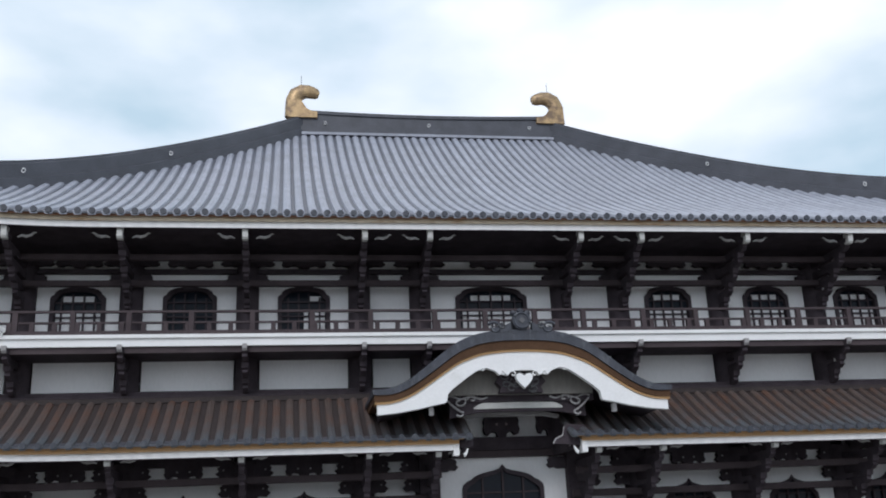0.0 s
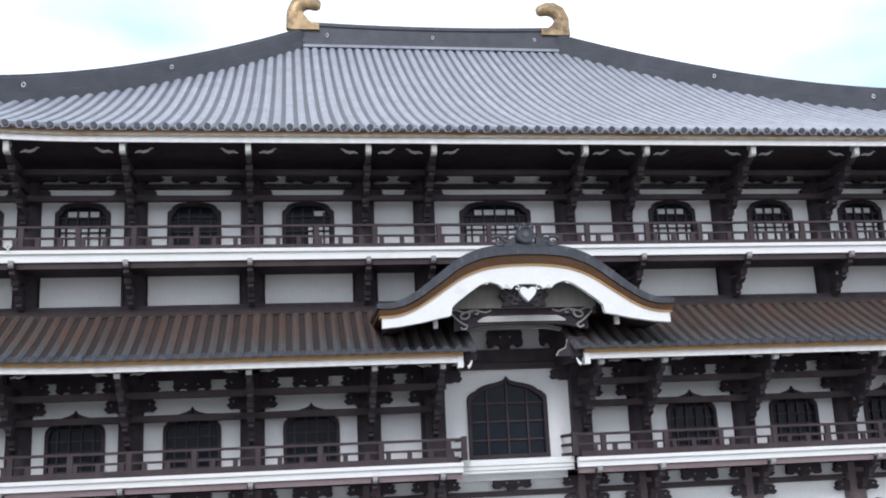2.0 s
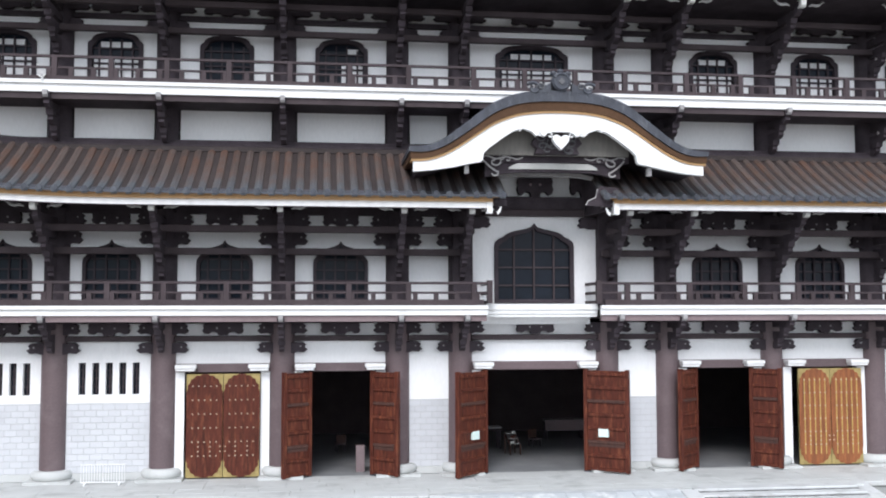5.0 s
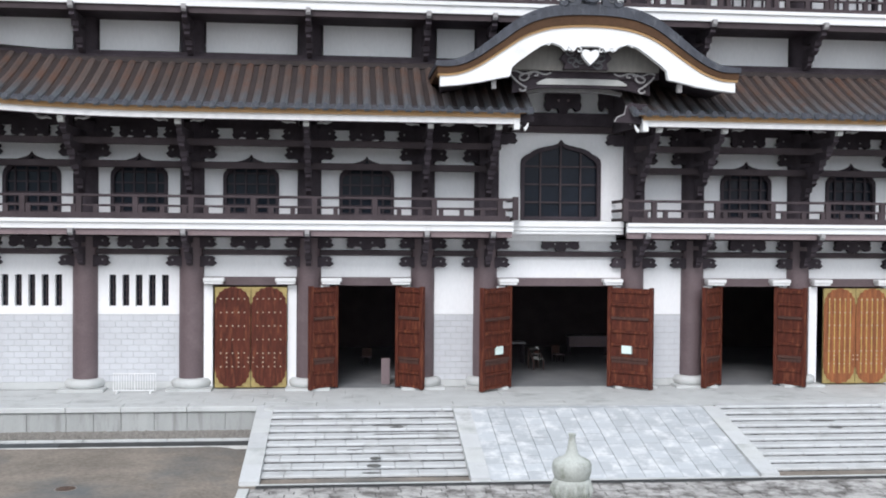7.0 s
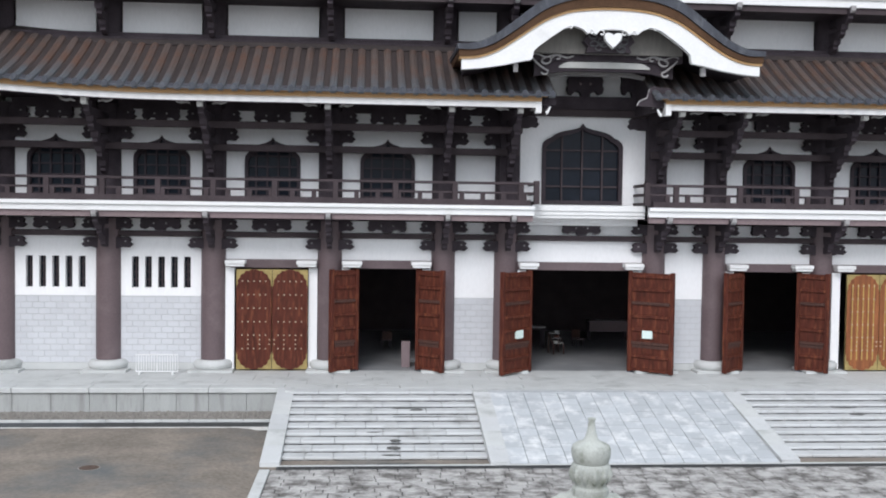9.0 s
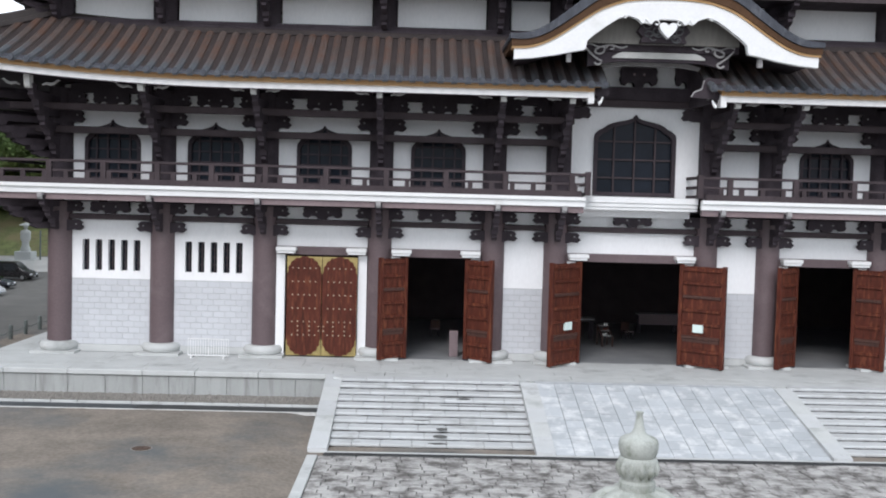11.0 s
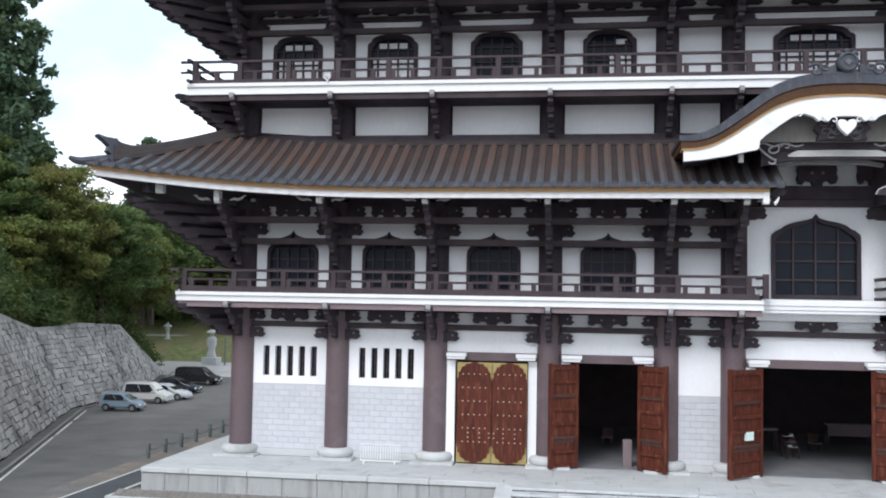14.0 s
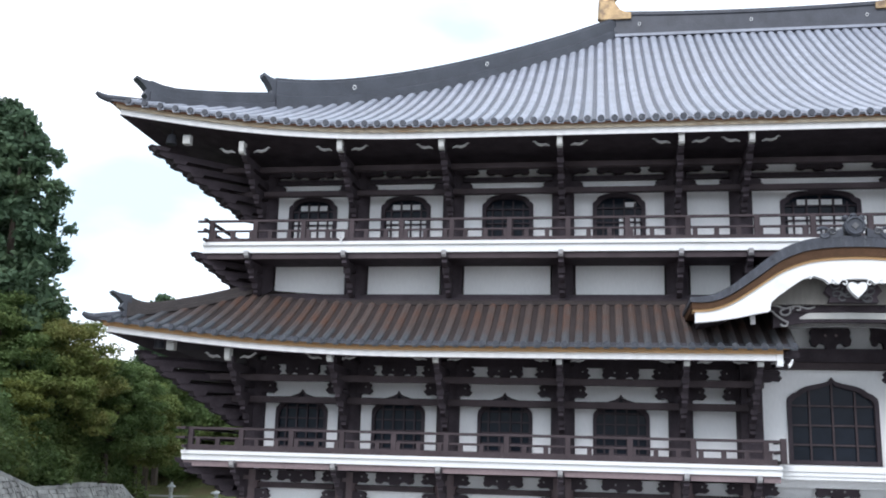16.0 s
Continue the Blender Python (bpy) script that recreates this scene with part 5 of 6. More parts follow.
# car park between the hall and the retaining wall
PARK = mat("grey_car_park_asphalt", (0.118, 0.116, 0.109), 0.85, 0.2, 0.4, 30, 0.3, stain=(0.16, 0.155, 0.145), stain_at=0.57, stain_scale=0.18)
px_, py_ = [x for x in xs if -62 < x < -36], [y for y in ys if -9 < y < 71]
solid("car_park", Geo().sheet([[(x, y, height(x, y) + 0.006) for x in px_] for y in py_]), PARK, "grey asphalt car park beside the retaining wall", "car park", "structure", smooth=True)

# gravel bank, kerb, ditch and painted line beside the platform
bank = Geo().sheet([[(x, y, z0 + (0.03 * noise.noise((x * 3, y * 5, 0)))) for x in np.linspace(-33.2, -14.95, 60)] for y, z0 in ((PY + 0.05, 0.5), (-5.8, 0.36), (-6.03, 0.32))])
solid("gravel", bank, GRAVEL, "brown-grey gravel strip along the platform", "gravel", "structure")
peb = Geo()
for k in range(2600):
    x, y = random.uniform(-33, -15), random.uniform(-6.02, PY)
    r = random.uniform(0.03, 0.075)
    z = 0.5 + (y - PY) / (-6.35 - PY) * -0.22
    peb.add([(x - r, y, z), (x + r, y - r * 0.3, z), (x, y + r, z), (x + r * 0.3, y - r, z), (x, y, z + r)], [(0, 3, 4), (3, 1, 4), (1, 2, 4), (2, 0, 4)])
solid("pebbles", peb, GRAVEL, "loose brown-grey pebbles on the strip", "gravel", "stuff")
kerb = tagged(new("kerb"), "pale concrete kerb beside the gravel strip", "kerb", kind="structure")
x = -33.2
while x < -15:
    part("kerb_stone", Geo().soft_box(x + 0.01, min(x + 1.2, -14.95) - 0.01, -6.19, -6.04, 0.0, 0.34, 0.02), STONE, kerb)
    x += 1.2
part("kerb_stone", Geo().box(-33.4, -33.21, -6.19, 30.0, 0.0, 0.33), STONE, kerb)
WET = mat("wet_black_silt", (0.035, 0.037, 0.038), 0.6, 0.3, 2, 20, 0.2)
solid("drain_channel", Geo().box(-23.2, -14.96, -7.12, -6.2, 0.1, 0.232), WET, "dark open drain channel beside the kerb", "drain", "structure")
solid("dark_verge", Geo().box(-35.3, -23.22, -7.15, -6.2, 0.1, 0.23).box(-35.3, -33.42, -6.19, 30, 0.1, 0.23), mat("dark_asphalt", (0.06, 0.066, 0.07), 0.85, 0.2, 0.6, 30, 0.3), "dark asphalt verge", "verge", "structure")
LINE = mat("worn_white_road_paint", (0.62, 0.62, 0.6), 0.8, 0.15, 1, 20, 0.1, stain=(0.3, 0.29, 0.27), stain_at=0.6, stain_scale=2)
solid("painted_line", Geo().box(-35.42, -14.96, -7.28, -7.16, 0.1, 0.24).box(-35.42, -35.3, -7.15, 30, 0.1, 0.24), LINE, "worn white painted line on the asphalt", "line", "structure")
d = Vector((-52.3 + 43.4, 27.3 - 4.0, 0)).normalized()
nrm = Vector((-d.y, d.x, 0))
for a, b in ((-14, 8.5), (9.5, 17), (18.2, 24.8)):
    p, q = Vector((-43.4, 4.0, 0.235)) + d * a, Vector((-43.4, 4.0, 0.235)) + d * b
    solid("painted_line", Geo().add([p - nrm * 0.07, q - nrm * 0.07, q + nrm * 0.07, p + nrm * 0.07], [(0, 1, 2, 3)]), LINE, "worn white painted line by the retaining wall", "line", "structure")
cover = thing("manhole_cover", "round rusty brown manhole cover in the asphalt", "manhole cover", (-21.0, -13.9, 0.22))
part("cover_plate", Geo().lathe([(0.35, 0.0), (0.35, 0.012), (0.3, 0.014), (0.28, 0.01), (0.01, 0.012)], (-21.0, -13.9, 0.222), 28), mat("rusty_iron", (0.10, 0.065, 0.05), 0.7, 0.3, 6, 40, 0.3, metal=0.3), cover)
part("cover_ring", Geo().lathe([(0.4, 0.0), (0.4, 0.008), (0.355, 0.008)], (-21.0, -13.9, 0.222), 28), GRAVEL, cover)

# paved way in front of the stairs
pave = tagged(new("pavement"), "mossy stone-paved way before the stairs", "pavement", kind="structure")
part("bed", Geo().box(-14.9, 30, -40, -12.95, -0.3, -0.015), JOINT, pave)
part("drain_channel", Geo().box(-14.3, 30, -13.55, -13.1, -0.2, 0.008), WET, pave, "dark slotted drain along the stair foot")
part("drain_kerb", Geo().box(-14.9, 30, -13.1, -12.96, -0.2, 0.03), STONE, pave)
rest = Geo()
stone_a = Geo().soft_box(-0.43, 0.43, -0.2, 0.2, -0.05, 0.0, 0.018).mesh("paver", PAVER)
stone_b = Geo().soft_box(-0.36, 0.36, -0.2, 0.2, -0.05, 0.0, 0.018).mesh("paver", PAVER)
row = 0
y = -13.78
while y > -27:
    x = -14.46
    cut = (0.6, 1.0, 0.45, 0.8)[row % 4]
    while x < 24:
        big = random.random() < 0.6
        half = (0.43 if big else 0.36) * cut
        z = 0.012 + random.uniform(0, 0.018)
        m = pose(x + half, y, z, random.uniform(-0.6, 0.6), random.uniform(-0.6, 0.6), random.uniform(-1, 1)) @ Matrix.Diagonal((cut, 1, 1, 1))
        if y > -17.6 and x < 8:
            part("paver", stone_a if big else stone_b, PAVER, pave, at=m)
        else:
            rest.soft_box(-half / cut, half / cut, -0.2, 0.2, -0.05, 0.0, 0.018, m)
        x += 2 * half + 0.035
        cut = 1.0
    y -= 0.435
    row += 1
part("pavers", rest, PAVER, pave, "further mossy paving stones", kind="stuff")
for k in range(14):
    part("edge_kerb", Geo().soft_box(-14.9, -14.5, -13.62 - k * 1.6 - 1.58, -13.62 - k * 1.6, -0.1, 0.05, 0.02), STONE, pave)

# ---------------------------------------------------------------- blocks of the lower wall
block = Geo().soft_box(-0.278, 0.278, -0.04, 0.04, -0.138, 0.138, 0.012).mesh("block", BRICK)
half_block = Geo().soft_box(-0.135, 0.135, -0.04, 0.04, -0.138, 0.138, 0.012).mesh("block", BRICK)
joined = Geo()
for i in (0, 1, 4, 6, 9, 10):
    a, b = COLS[i] + 0.6, COLS[i + 1] - 0.6
    back = part("wall", Geo().box(a - 0.1, b + 0.1, -0.094, 0.4, FLOOR, 5.326), MORTAR, hall, "pale grey block wall below the plaster")
    part("plinth", Geo().soft_box(a - 0.1, b + 0.1, -0.2, -0.05, FLOOR, FLOOR + 0.36, 0.02), STONE, back)
    for r in range(11):
        z = FLOOR + 0.36 + 0.155 + r * 0.302
        x = a - (0.29 if r % 2 else 0.0)
        while x < b:
            x2 = min(x + 0.575, b)
            x1 = max(x, a)
            w = x2 - x1
            if w > 0.1:
                if i in (0, 1, 4):
                    me = block if w > 0.5 else half_block
                    part("block", me, BRICK, back, at=shift((x1 + x2) / 2, -0.075, z) @ Matrix.Diagonal((w / (0.575 if w > 0.5 else 0.29), 1, 1, 1)))
                else:
                    joined.box(x1 + 0.01, x2 - 0.01, -0.115, -0.06, z - 0.138, z + 0.138)
            x += 0.575
part("blocks", joined, BRICK, hall, "further pale grey wall blocks", kind="stuff")


# ---------------------------------------------------------------- retaining wall and hillside
ROCK = mat("grey_retaining_stone", (0.44, 0.425, 0.405), 0.9, 0.3, 0.9, 18, 0.4, stain=(0.2, 0.19, 0.178), stain_at=0.55, stain_scale=0.3, island=0.7)
ROCK_ONE = mat("grey_retaining_block", (0.44, 0.425, 0.405), 0.9, 0.3, 0.9, 18, 0.4, stain=(0.2, 0.19, 0.178), stain_at=0.55, stain_scale=0.3, random_object=0.7)
GRASS = mat("dry_green_grass", (0.15, 0.17, 0.065), 0.9, 0.5, 1.2, 5, 0.8, stain=(0.2, 0.165, 0.085), stain_at=0.52, stain_scale=0.25)
SCRUB = mat("hillside_undergrowth", (0.075, 0.105, 0.036), 0.9, 0.5, 0.3, 5, 0.6, stain=(0.12, 0.145, 0.05), stain_at=0.5, stain_scale=0.2)
BATTER = 0.5


def wall_frame(k):
    """Base point, level direction away from the road, and top height at corner k of the retaining wall."""
    p = Vector((*WALL[k], 0))
    a, b = Vector((*WALL[max(k - 1, 0)], 0)), Vector((*WALL[min(k + 1, len(WALL) - 1)], 0))
    d = (b - a).normalized()
    return p, Vector((-d.y, d.x, 0)), WALL_TOP[k]


retaining = tagged(new("retaining_wall"), "battered grey stone-block retaining wall beside the road", "retaining wall", kind="structure")
rings = []
for k in range(len(WALL)):
    p, n, top = wall_frame(k)
    g0 = height(p.x, p.y) - 0.4
    rings.append([p + n * 0.15 + Vector((0, 0, g0)), p + n * (0.15 + BATTER * top) + Vector((0, 0, top)), p + n * (1.4 + BATTER * top) + Vector((0, 0, top)), p + n * 2.5 + Vector((0, 0, g0))])
part("core", Geo().loops(rings, closed=False), mat("wall_bedding_mortar", (0.33, 0.32, 0.305), 0.9, 0.3, 1, 16, 0.3), retaining)
rest = Geo()
near = 0
rock_mesh = [Geo().soft_box(-w / 2, w / 2, -0.16, 0.12, -0.2, 0.2, 0.025).mesh("stone", ROCK_ONE) for w in (0.5, 0.75, 1.1)]
for k in range(len(WALL) - 1):
    p0, n0, t0 = wall_frame(k)
    p1, n1, t1 = wall_frame(k + 1)
    length = (p1 - p0).length
    c = 0
    while True:
        z = 0.05 + c * 0.415
        if z > max(t0, t1):
            break
        s = random.uniform(-0.6, 0)
        while s < length:
            j = random.randrange(3)
            w = (0.5, 0.75, 1.1)[j]
            t = (s + w / 2) / length
            top = t0 + (t1 - t0) * t
            if 0 <= t <= 1 and z + 0.2 < top:
                q = p0.lerp(p1, t)
                n = n0.lerp(n1, t).normalized()
                out = random.uniform(-0.05, 0.06) + (0.1 if random.random() < 0.12 else 0)
                base = q + n * (0.15 + BATTER * (z + 0.2) - out) + Vector((0, 0, z + 0.2 + height(q.x, q.y) * (1 - (z / max(top, 1)))))
                dirn = (p1 - p0).normalized()
                up = (n * BATTER + Vector((0, 0, 1))).normalized()
                m = Matrix((( dirn.x, -dirn.cross(up).x * -1, up.x, base.x), (dirn.y, dirn.cross(up).y, up.y, base.y), (dirn.z, dirn.cross(up).z, up.z, base.z), (0, 0, 0, 1)))
                m = m @ pose(0, 0, random.uniform(-0.05, 0.05), random.uniform(-2.5, 2.5), random.uniform(-1.6, 1.6), random.uniform(-2, 2)) @ Matrix.Diagonal((random.uniform(0.95, 1.0), 1, random.choice((1.0, 1.02, 0.97, 1.05)), 1))
                if near < 290 and 8 < q.y < 27 and z < 5.5:
                    near += 1
                    part("stone", rock_mesh[j], ROCK_ONE, retaining, at=m)
                else:
                    rest.box(-w / 2 + 0.015, w / 2 - 0.015, -0.16, 0.12, -0.2, 0.2, m)
            s += w
        c += 1
part("stones", rest, ROCK, retaining, "further grey wall stones", kind="stuff")
caps = []
for k in range(len(WALL)):
    p, n, top = wall_frame(k)
    q = p + n * (BATTER * top + 0.05)
    caps.append([q + n * a + Vector((0, 0, top + b)) for a, b in ((-0.1, -0.1), (-0.1, 0.2), (0.7, 0.2), (0.7, -0.1))])
part("wall_coping", Geo().loops(caps, closed=False), ROCK, retaining)
gut = []
for k in range(len(WALL)):
    p, n, top = wall_frame(k)
    gut.append([p - n * a + Vector((0, 0, height(p.x, p.y) + b)) for a, b in ((0.0, -0.1), (0.0, 0.03), (0.75, 0.03), (0.75, -0.1))])
part("gutter", Geo().loops(gut, closed=False), JOINT, retaining, "dark stone gutter at the wall's foot")
gut = []
for k in range(len(WALL)):
    p, n, top = wall_frame(k)
    gut.append([p - n * a + Vector((0, 0, height(p.x, p.y) + b)) for a, b in ((0.76, -0.1), (0.76, 0.16), (0.95, 0.16), (0.95, -0.1))])
part("gutter_kerb", Geo().loops(gut, closed=False), GRAVEL, retaining)

# the hillside climbs from the wall's top
rows = []
for i in range(22):
    s = i / 21
    row = []
    for k in range(len(WALL)):
        p, n, top = wall_frame(k)
        out = BATTER * top + 0.9 + 150 * s ** 1.5
        z = top - 0.1 + 46 * (1 - math.exp(-s * 2.2)) * (0.4 + 0.6 * min(1, top / 6)) + 1.2 * noise.noise((p.x * 0.1 + s * 9, p.y * 0.07, 1.0)) * min(1, 4 * s)
        q = p + n * out
        row.append((q.x, q.y, z))
    rows.append(row)
solid("hillside", Geo().sheet(rows), SCRUB, "green wooded hillside above the retaining wall", "hillside", "structure", smooth=True)
# grassy bank and raised path beyond the wall's end
rows = []
for i in range(12):
    t = i / 11
    row = []
    for x in np.linspace(-120, -20, 26):
        y = 68 + 34 * t + 0.12 * (x + 60)
        row.append((x, y, 1.4 + 3.0 * ease(0.0, 0.35, t) + 7 * ease(0.4, 1, t) + 0.25 * noise.noise((x * 0.3, y * 0.3, 2))))
    rows.append(row)
solid("grass_bank", Geo().sheet(rows), GRASS, "dry green grass bank beyond the road", "bank", "structure", smooth=True)
PALE = mat("pale_concrete", (0.42, 0.41, 0.39), 0.85, 0.12, 0.5, 20, 0.2)
solid("upper_path", Geo().sheet([[(x, 80 + dy + 0.12 * (x + 60), 4.47 + 0.02 * dy) for x in np.linspace(-90, -66.5, 8)] for dy in (0, 5.0)]), PALE, "pale path on the grass bank", "path", "structure")
solid("rear_road", Geo().sheet([[(x, y, height(x, y) + 0.03) for x in np.linspace(-66, -40, 14)] for y in np.linspace(55, 68.5, 12)]), PALE, "pale concrete forecourt at the road's end", "road", "structure")


# ---------------------------------------------------------------- cars
TYRE = mat("black_rubber", (0.02, 0.02, 0.021), 0.85, 0.2, 4, 30, 0.1)
RIM = mat("grey_alloy", (0.45, 0.46, 0.47), 0.35, 0.1, 4, 20, 0.0, metal=0.8)
CAR_GLASS = mat("tinted_car_glass", (0.015, 0.018, 0.022), 0.05, 0.1, 1, 4, 0.0, spec=0.7)
LAMP_RED = mat("red_lens", (0.35, 0.02, 0.02), 0.3, 0.1, 4, 20, 0.0)
LAMP_WHITE = mat("clear_lens", (0.7, 0.72, 0.74), 0.15, 0.1, 4, 20, 0.0)


def car(label, paint, x, y, rz, length, width, tall, hood, kind):
    """A parked car that looks to +x before it is turned; kind: hatch, van or sedan."""
    c = thing("car", label, "car", group="parked cars by the wall")
    L, W, H = length, width / 2, tall
    r = 0.29
    belt = 0.30 + 0.33 * H / 1.5 + 0.25
    nose = L / 2
    if kind == "van":
        side = [(-nose, 0.3), (-nose, belt), (-nose + 0.08, H * 0.93), (-nose + 0.35, H), (nose - hood - 0.75, H), (nose - hood, belt + 0.12), (nose - 0.2, belt - 0.1), (nose, belt - 0.35), (nose, 0.3)]
        glass = [(-nose + 0.3, belt + 0.04), (-nose + 0.36, H - 0.16), (nose - hood - 0.85, H - 0.16), (nose - hood - 0.3, belt + 0.06)]
    elif kind == "hatch":
        side = [(-nose, 0.3), (-nose - 0.0, belt - 0.05), (-nose + 0.3, H * 0.9), (-nose + 0.6, H), (nose - hood - 0.9, H), (nose - hood - 0.05, belt + 0.06), (nose - 0.22, belt - 0.08), (nose, belt - 0.35), (nose, 0.3)]
        glass = [(-nose + 0.42, belt + 0.03), (-nose + 0.58, H - 0.15), (nose - hood - 0.95, H - 0.15), (nose - hood - 0.35, belt + 0.03)]
    else:
        side = [(-nose, 0.32), (-nose, belt - 0.02), (-nose + 0.55, belt + 0.08), (-nose + 1.15, H * 0.985), (-nose + 1.5, H), (nose - hood - 1.0, H), (nose - hood, belt + 0.04), (nose - 0.25, belt - 0.12), (nose, belt - 0.35), (nose, 0.3)]
        glass = [(-nose + 0.85, belt + 0.06), (-nose + 1.3, H - 0.12), (nose - hood - 1.05, H - 0.12), (nose - hood - 0.35, belt + 0.05)]
    n = len(side)

    def inset(z):
        return W * (1 - 0.2 * max(0, (z - belt) / (H - belt)) ** 1.0) if z > belt else W - 0.05 * max(0, (0.45 - z) / 0.45)

    b = bmesh.new()
    left = [b.verts.new((p, -inset(q), q)) for p, q in side]
    right = [b.verts.new((p, inset(q), q)) for p, q in side]
    b.faces.new(left), b.faces.new(right[::-1])
    for i in range(n):
        b.faces.new((left[i], right[i], right[(i + 1) % n], left[(i + 1) % n]))
    bmesh.ops.recalc_face_normals(b, faces=b.faces[:])
    bmesh.ops.bevel(b, geom=b.edges[:], offset=0.11, segments=3, affect="EDGES")
    me = bpy.data.meshes.new("body")
    b.to_mesh(me)
    b.free()
    me.materials.append(paint)
    me.polygons.foreach_set("use_smooth", [True] * len(me.polygons))
    me.set_sharp_from_angle(angle=radians(35))
    body = part("body", me, paint, c)
    for s in (-1, 1):
        cut = (glass[1][0] + glass[2][0]) / 2
        low = (glass[0][0] + glass[3][0]) / 2 + 0.1
        for q in ([glass[0], glass[1], (cut - 0.03, glass[1][1]), (low - 0.03, glass[0][1])], [(low + 0.04, glass[0][1]), (cut + 0.04, glass[1][1]), glass[2], glass[3]]):
            g = Geo().add([(p, s * (inset(z) + 0.012), z) for p, z in q] + [(p, s * (inset(z) - 0.03), z) for p, z in q], [(0, 1, 2, 3), (7, 6, 5, 4), (0, 4, 5, 1), (1, 5, 6, 2), (2, 6, 7, 3), (3, 7, 4, 0)])
            part("side_window", g, CAR_GLASS, body)
        part("headlight", Geo().soft_box(nose - 0.12, nose + 0.015, s * (W - 0.25) - 0.16, s * (W - 0.25) + 0.16, belt - 0.42, belt - 0.25, 0.03), LAMP_WHITE, body)
        part("tail_light", Geo().soft_box(-nose - 0.015, -nose + 0.1, s * (W - 0.14) - 0.08, s * (W - 0.14) + 0.08, belt - 0.4, belt - 0.08, 0.02), LAMP_RED, body)
        part("mirror", Geo().soft_box(glass[3][0] - 0.22, glass[3][0] - 0.02, s * (W + 0.02), s * (W + 0.2), belt + 0.05, belt + 0.2, 0.03) if s > 0 else Geo().soft_box(glass[3][0] - 0.22, glass[3][0] - 0.02, -W - 0.2, -W - 0.02, belt + 0.05, belt + 0.2, 0.03), paint, body)
        for wx in (-nose + 0.19 * L, nose - 0.18 * L):
            wheel = part("wheel", Geo().tube([(wx, s * (W - 0.18), r), (wx, s * (W - 0.005), r)], [r, r], 20), TYRE, c, smooth=True)
            part("rim", Geo().tube([(wx, s * (W - 0.006), r), (wx, s * (W + 0.014), r)], [r * 0.66, r * 0.6], 16), RIM, wheel)
            part("wheel_arch", Geo().tube([(wx + (r + 0.045) * math.cos(t), s * (W + 0.002), r + (r + 0.045) * math.sin(t)) for t in np.linspace(0.0, math.pi, 11)], 0.03, 5), TYRE, body)
    fx0, fz0, fx1, fz1 = glass[2][0] + 0.1, H - 0.1, nose - hood - 0.02, belt + 0.12
    wz = [(fx0 + 0.06, fz0), (fx1 + 0.035, fz1)]
    part("windscreen", Geo().add([(wz[0][0], -W * 0.78, wz[0][1]), (wz[0][0], W * 0.78, wz[0][1]), (wz[1][0], W * 0.9, wz[1][1]), (wz[1][0], -W * 0.9, wz[1][1])], [(0, 1, 2, 3)]), CAR_GLASS, body)
    part("bumper", Geo().soft_box(nose - 0.1, nose + 0.06, -W + 0.1, W - 0.1, 0.26, 0.46, 0.04), paint, body)
    part("plate", Geo().box(nose + 0.06, nose + 0.07, -0.17, 0.17, 0.38, 0.46), LAMP_WHITE, body)
    c.matrix_basis = shift(x, y, height(x, y), rz)
    return c


def paint_of(name, color):
    return mat(name, color, 0.22, 0.04, 0.5, 3, 0.0, spec=0.6)


SILVER_BLUE, PEARL, SILVER, NAVY, BLACK = (paint_of("pale_blue_paint", (0.25, 0.335, 0.40)), paint_of("pearl_white_paint", (0.6, 0.6, 0.57)), paint_of("silver_white_paint", (0.58, 0.6, 0.62)), paint_of("dark_navy_paint", (0.03, 0.034, 0.045)), paint_of("black_paint", (0.018, 0.016, 0.018)))
car("small pale blue hatchback car", SILVER_BLUE, -49.5, 28.0, 3, 3.6, 1.5, 1.53, 0.75, "hatch")
car("boxy pearl white minivan with tinted windows", PEARL, -50.3, 34.6, -2, 4.3, 1.7, 1.85, 0.85, "van")
car("silver-white four-door sedan car", SILVER, -50.0, 38.0, -2, 4.5, 1.7, 1.45, 1.1, "sedan")
car("dark navy sedan car", NAVY, -51.4, 43.4, -2, 4.7, 1.75, 1.48, 1.15, "sedan")
car("black minivan parked by the wall", BLACK, -51.7, 49.6, -4, 4.75, 1.75, 1.8, 0.95, "van")

# ---------------------------------------------------------------- bollards, barrier, lanterns, statue
IRON = mat("grey_green_post_paint", (0.13, 0.15, 0.145), 0.6, 0.2, 3, 20, 0.2)


def bollard(x, y):
    b = thing("bollard", "short grey-green post carrying a sagging chain", "bollard", group="bollards along the platform")
    part("post", Geo().lathe([(0.13, 0), (0.13, 0.82), (0.1, 0.9), (0.02, 0.93)], (0, 0, 0), 12), IRON, b, smooth=True)
    part("chain", Geo().tube([(0, 2.4 * t, 0.62 - 0.9 * t * (1 - t)) for t in np.linspace(0, 1, 11)], 0.025, 5), IRON, b)
    b.matrix_basis = shift(x, y, height(x, y))
    return b


first = bollard(-36.6, 5.3)
for k in range(1, 10):
    copy_thing(first, shift(-36.6, 5.3 + 2.4 * k, height(-36.6, 5.3 + 2.4 * k)))

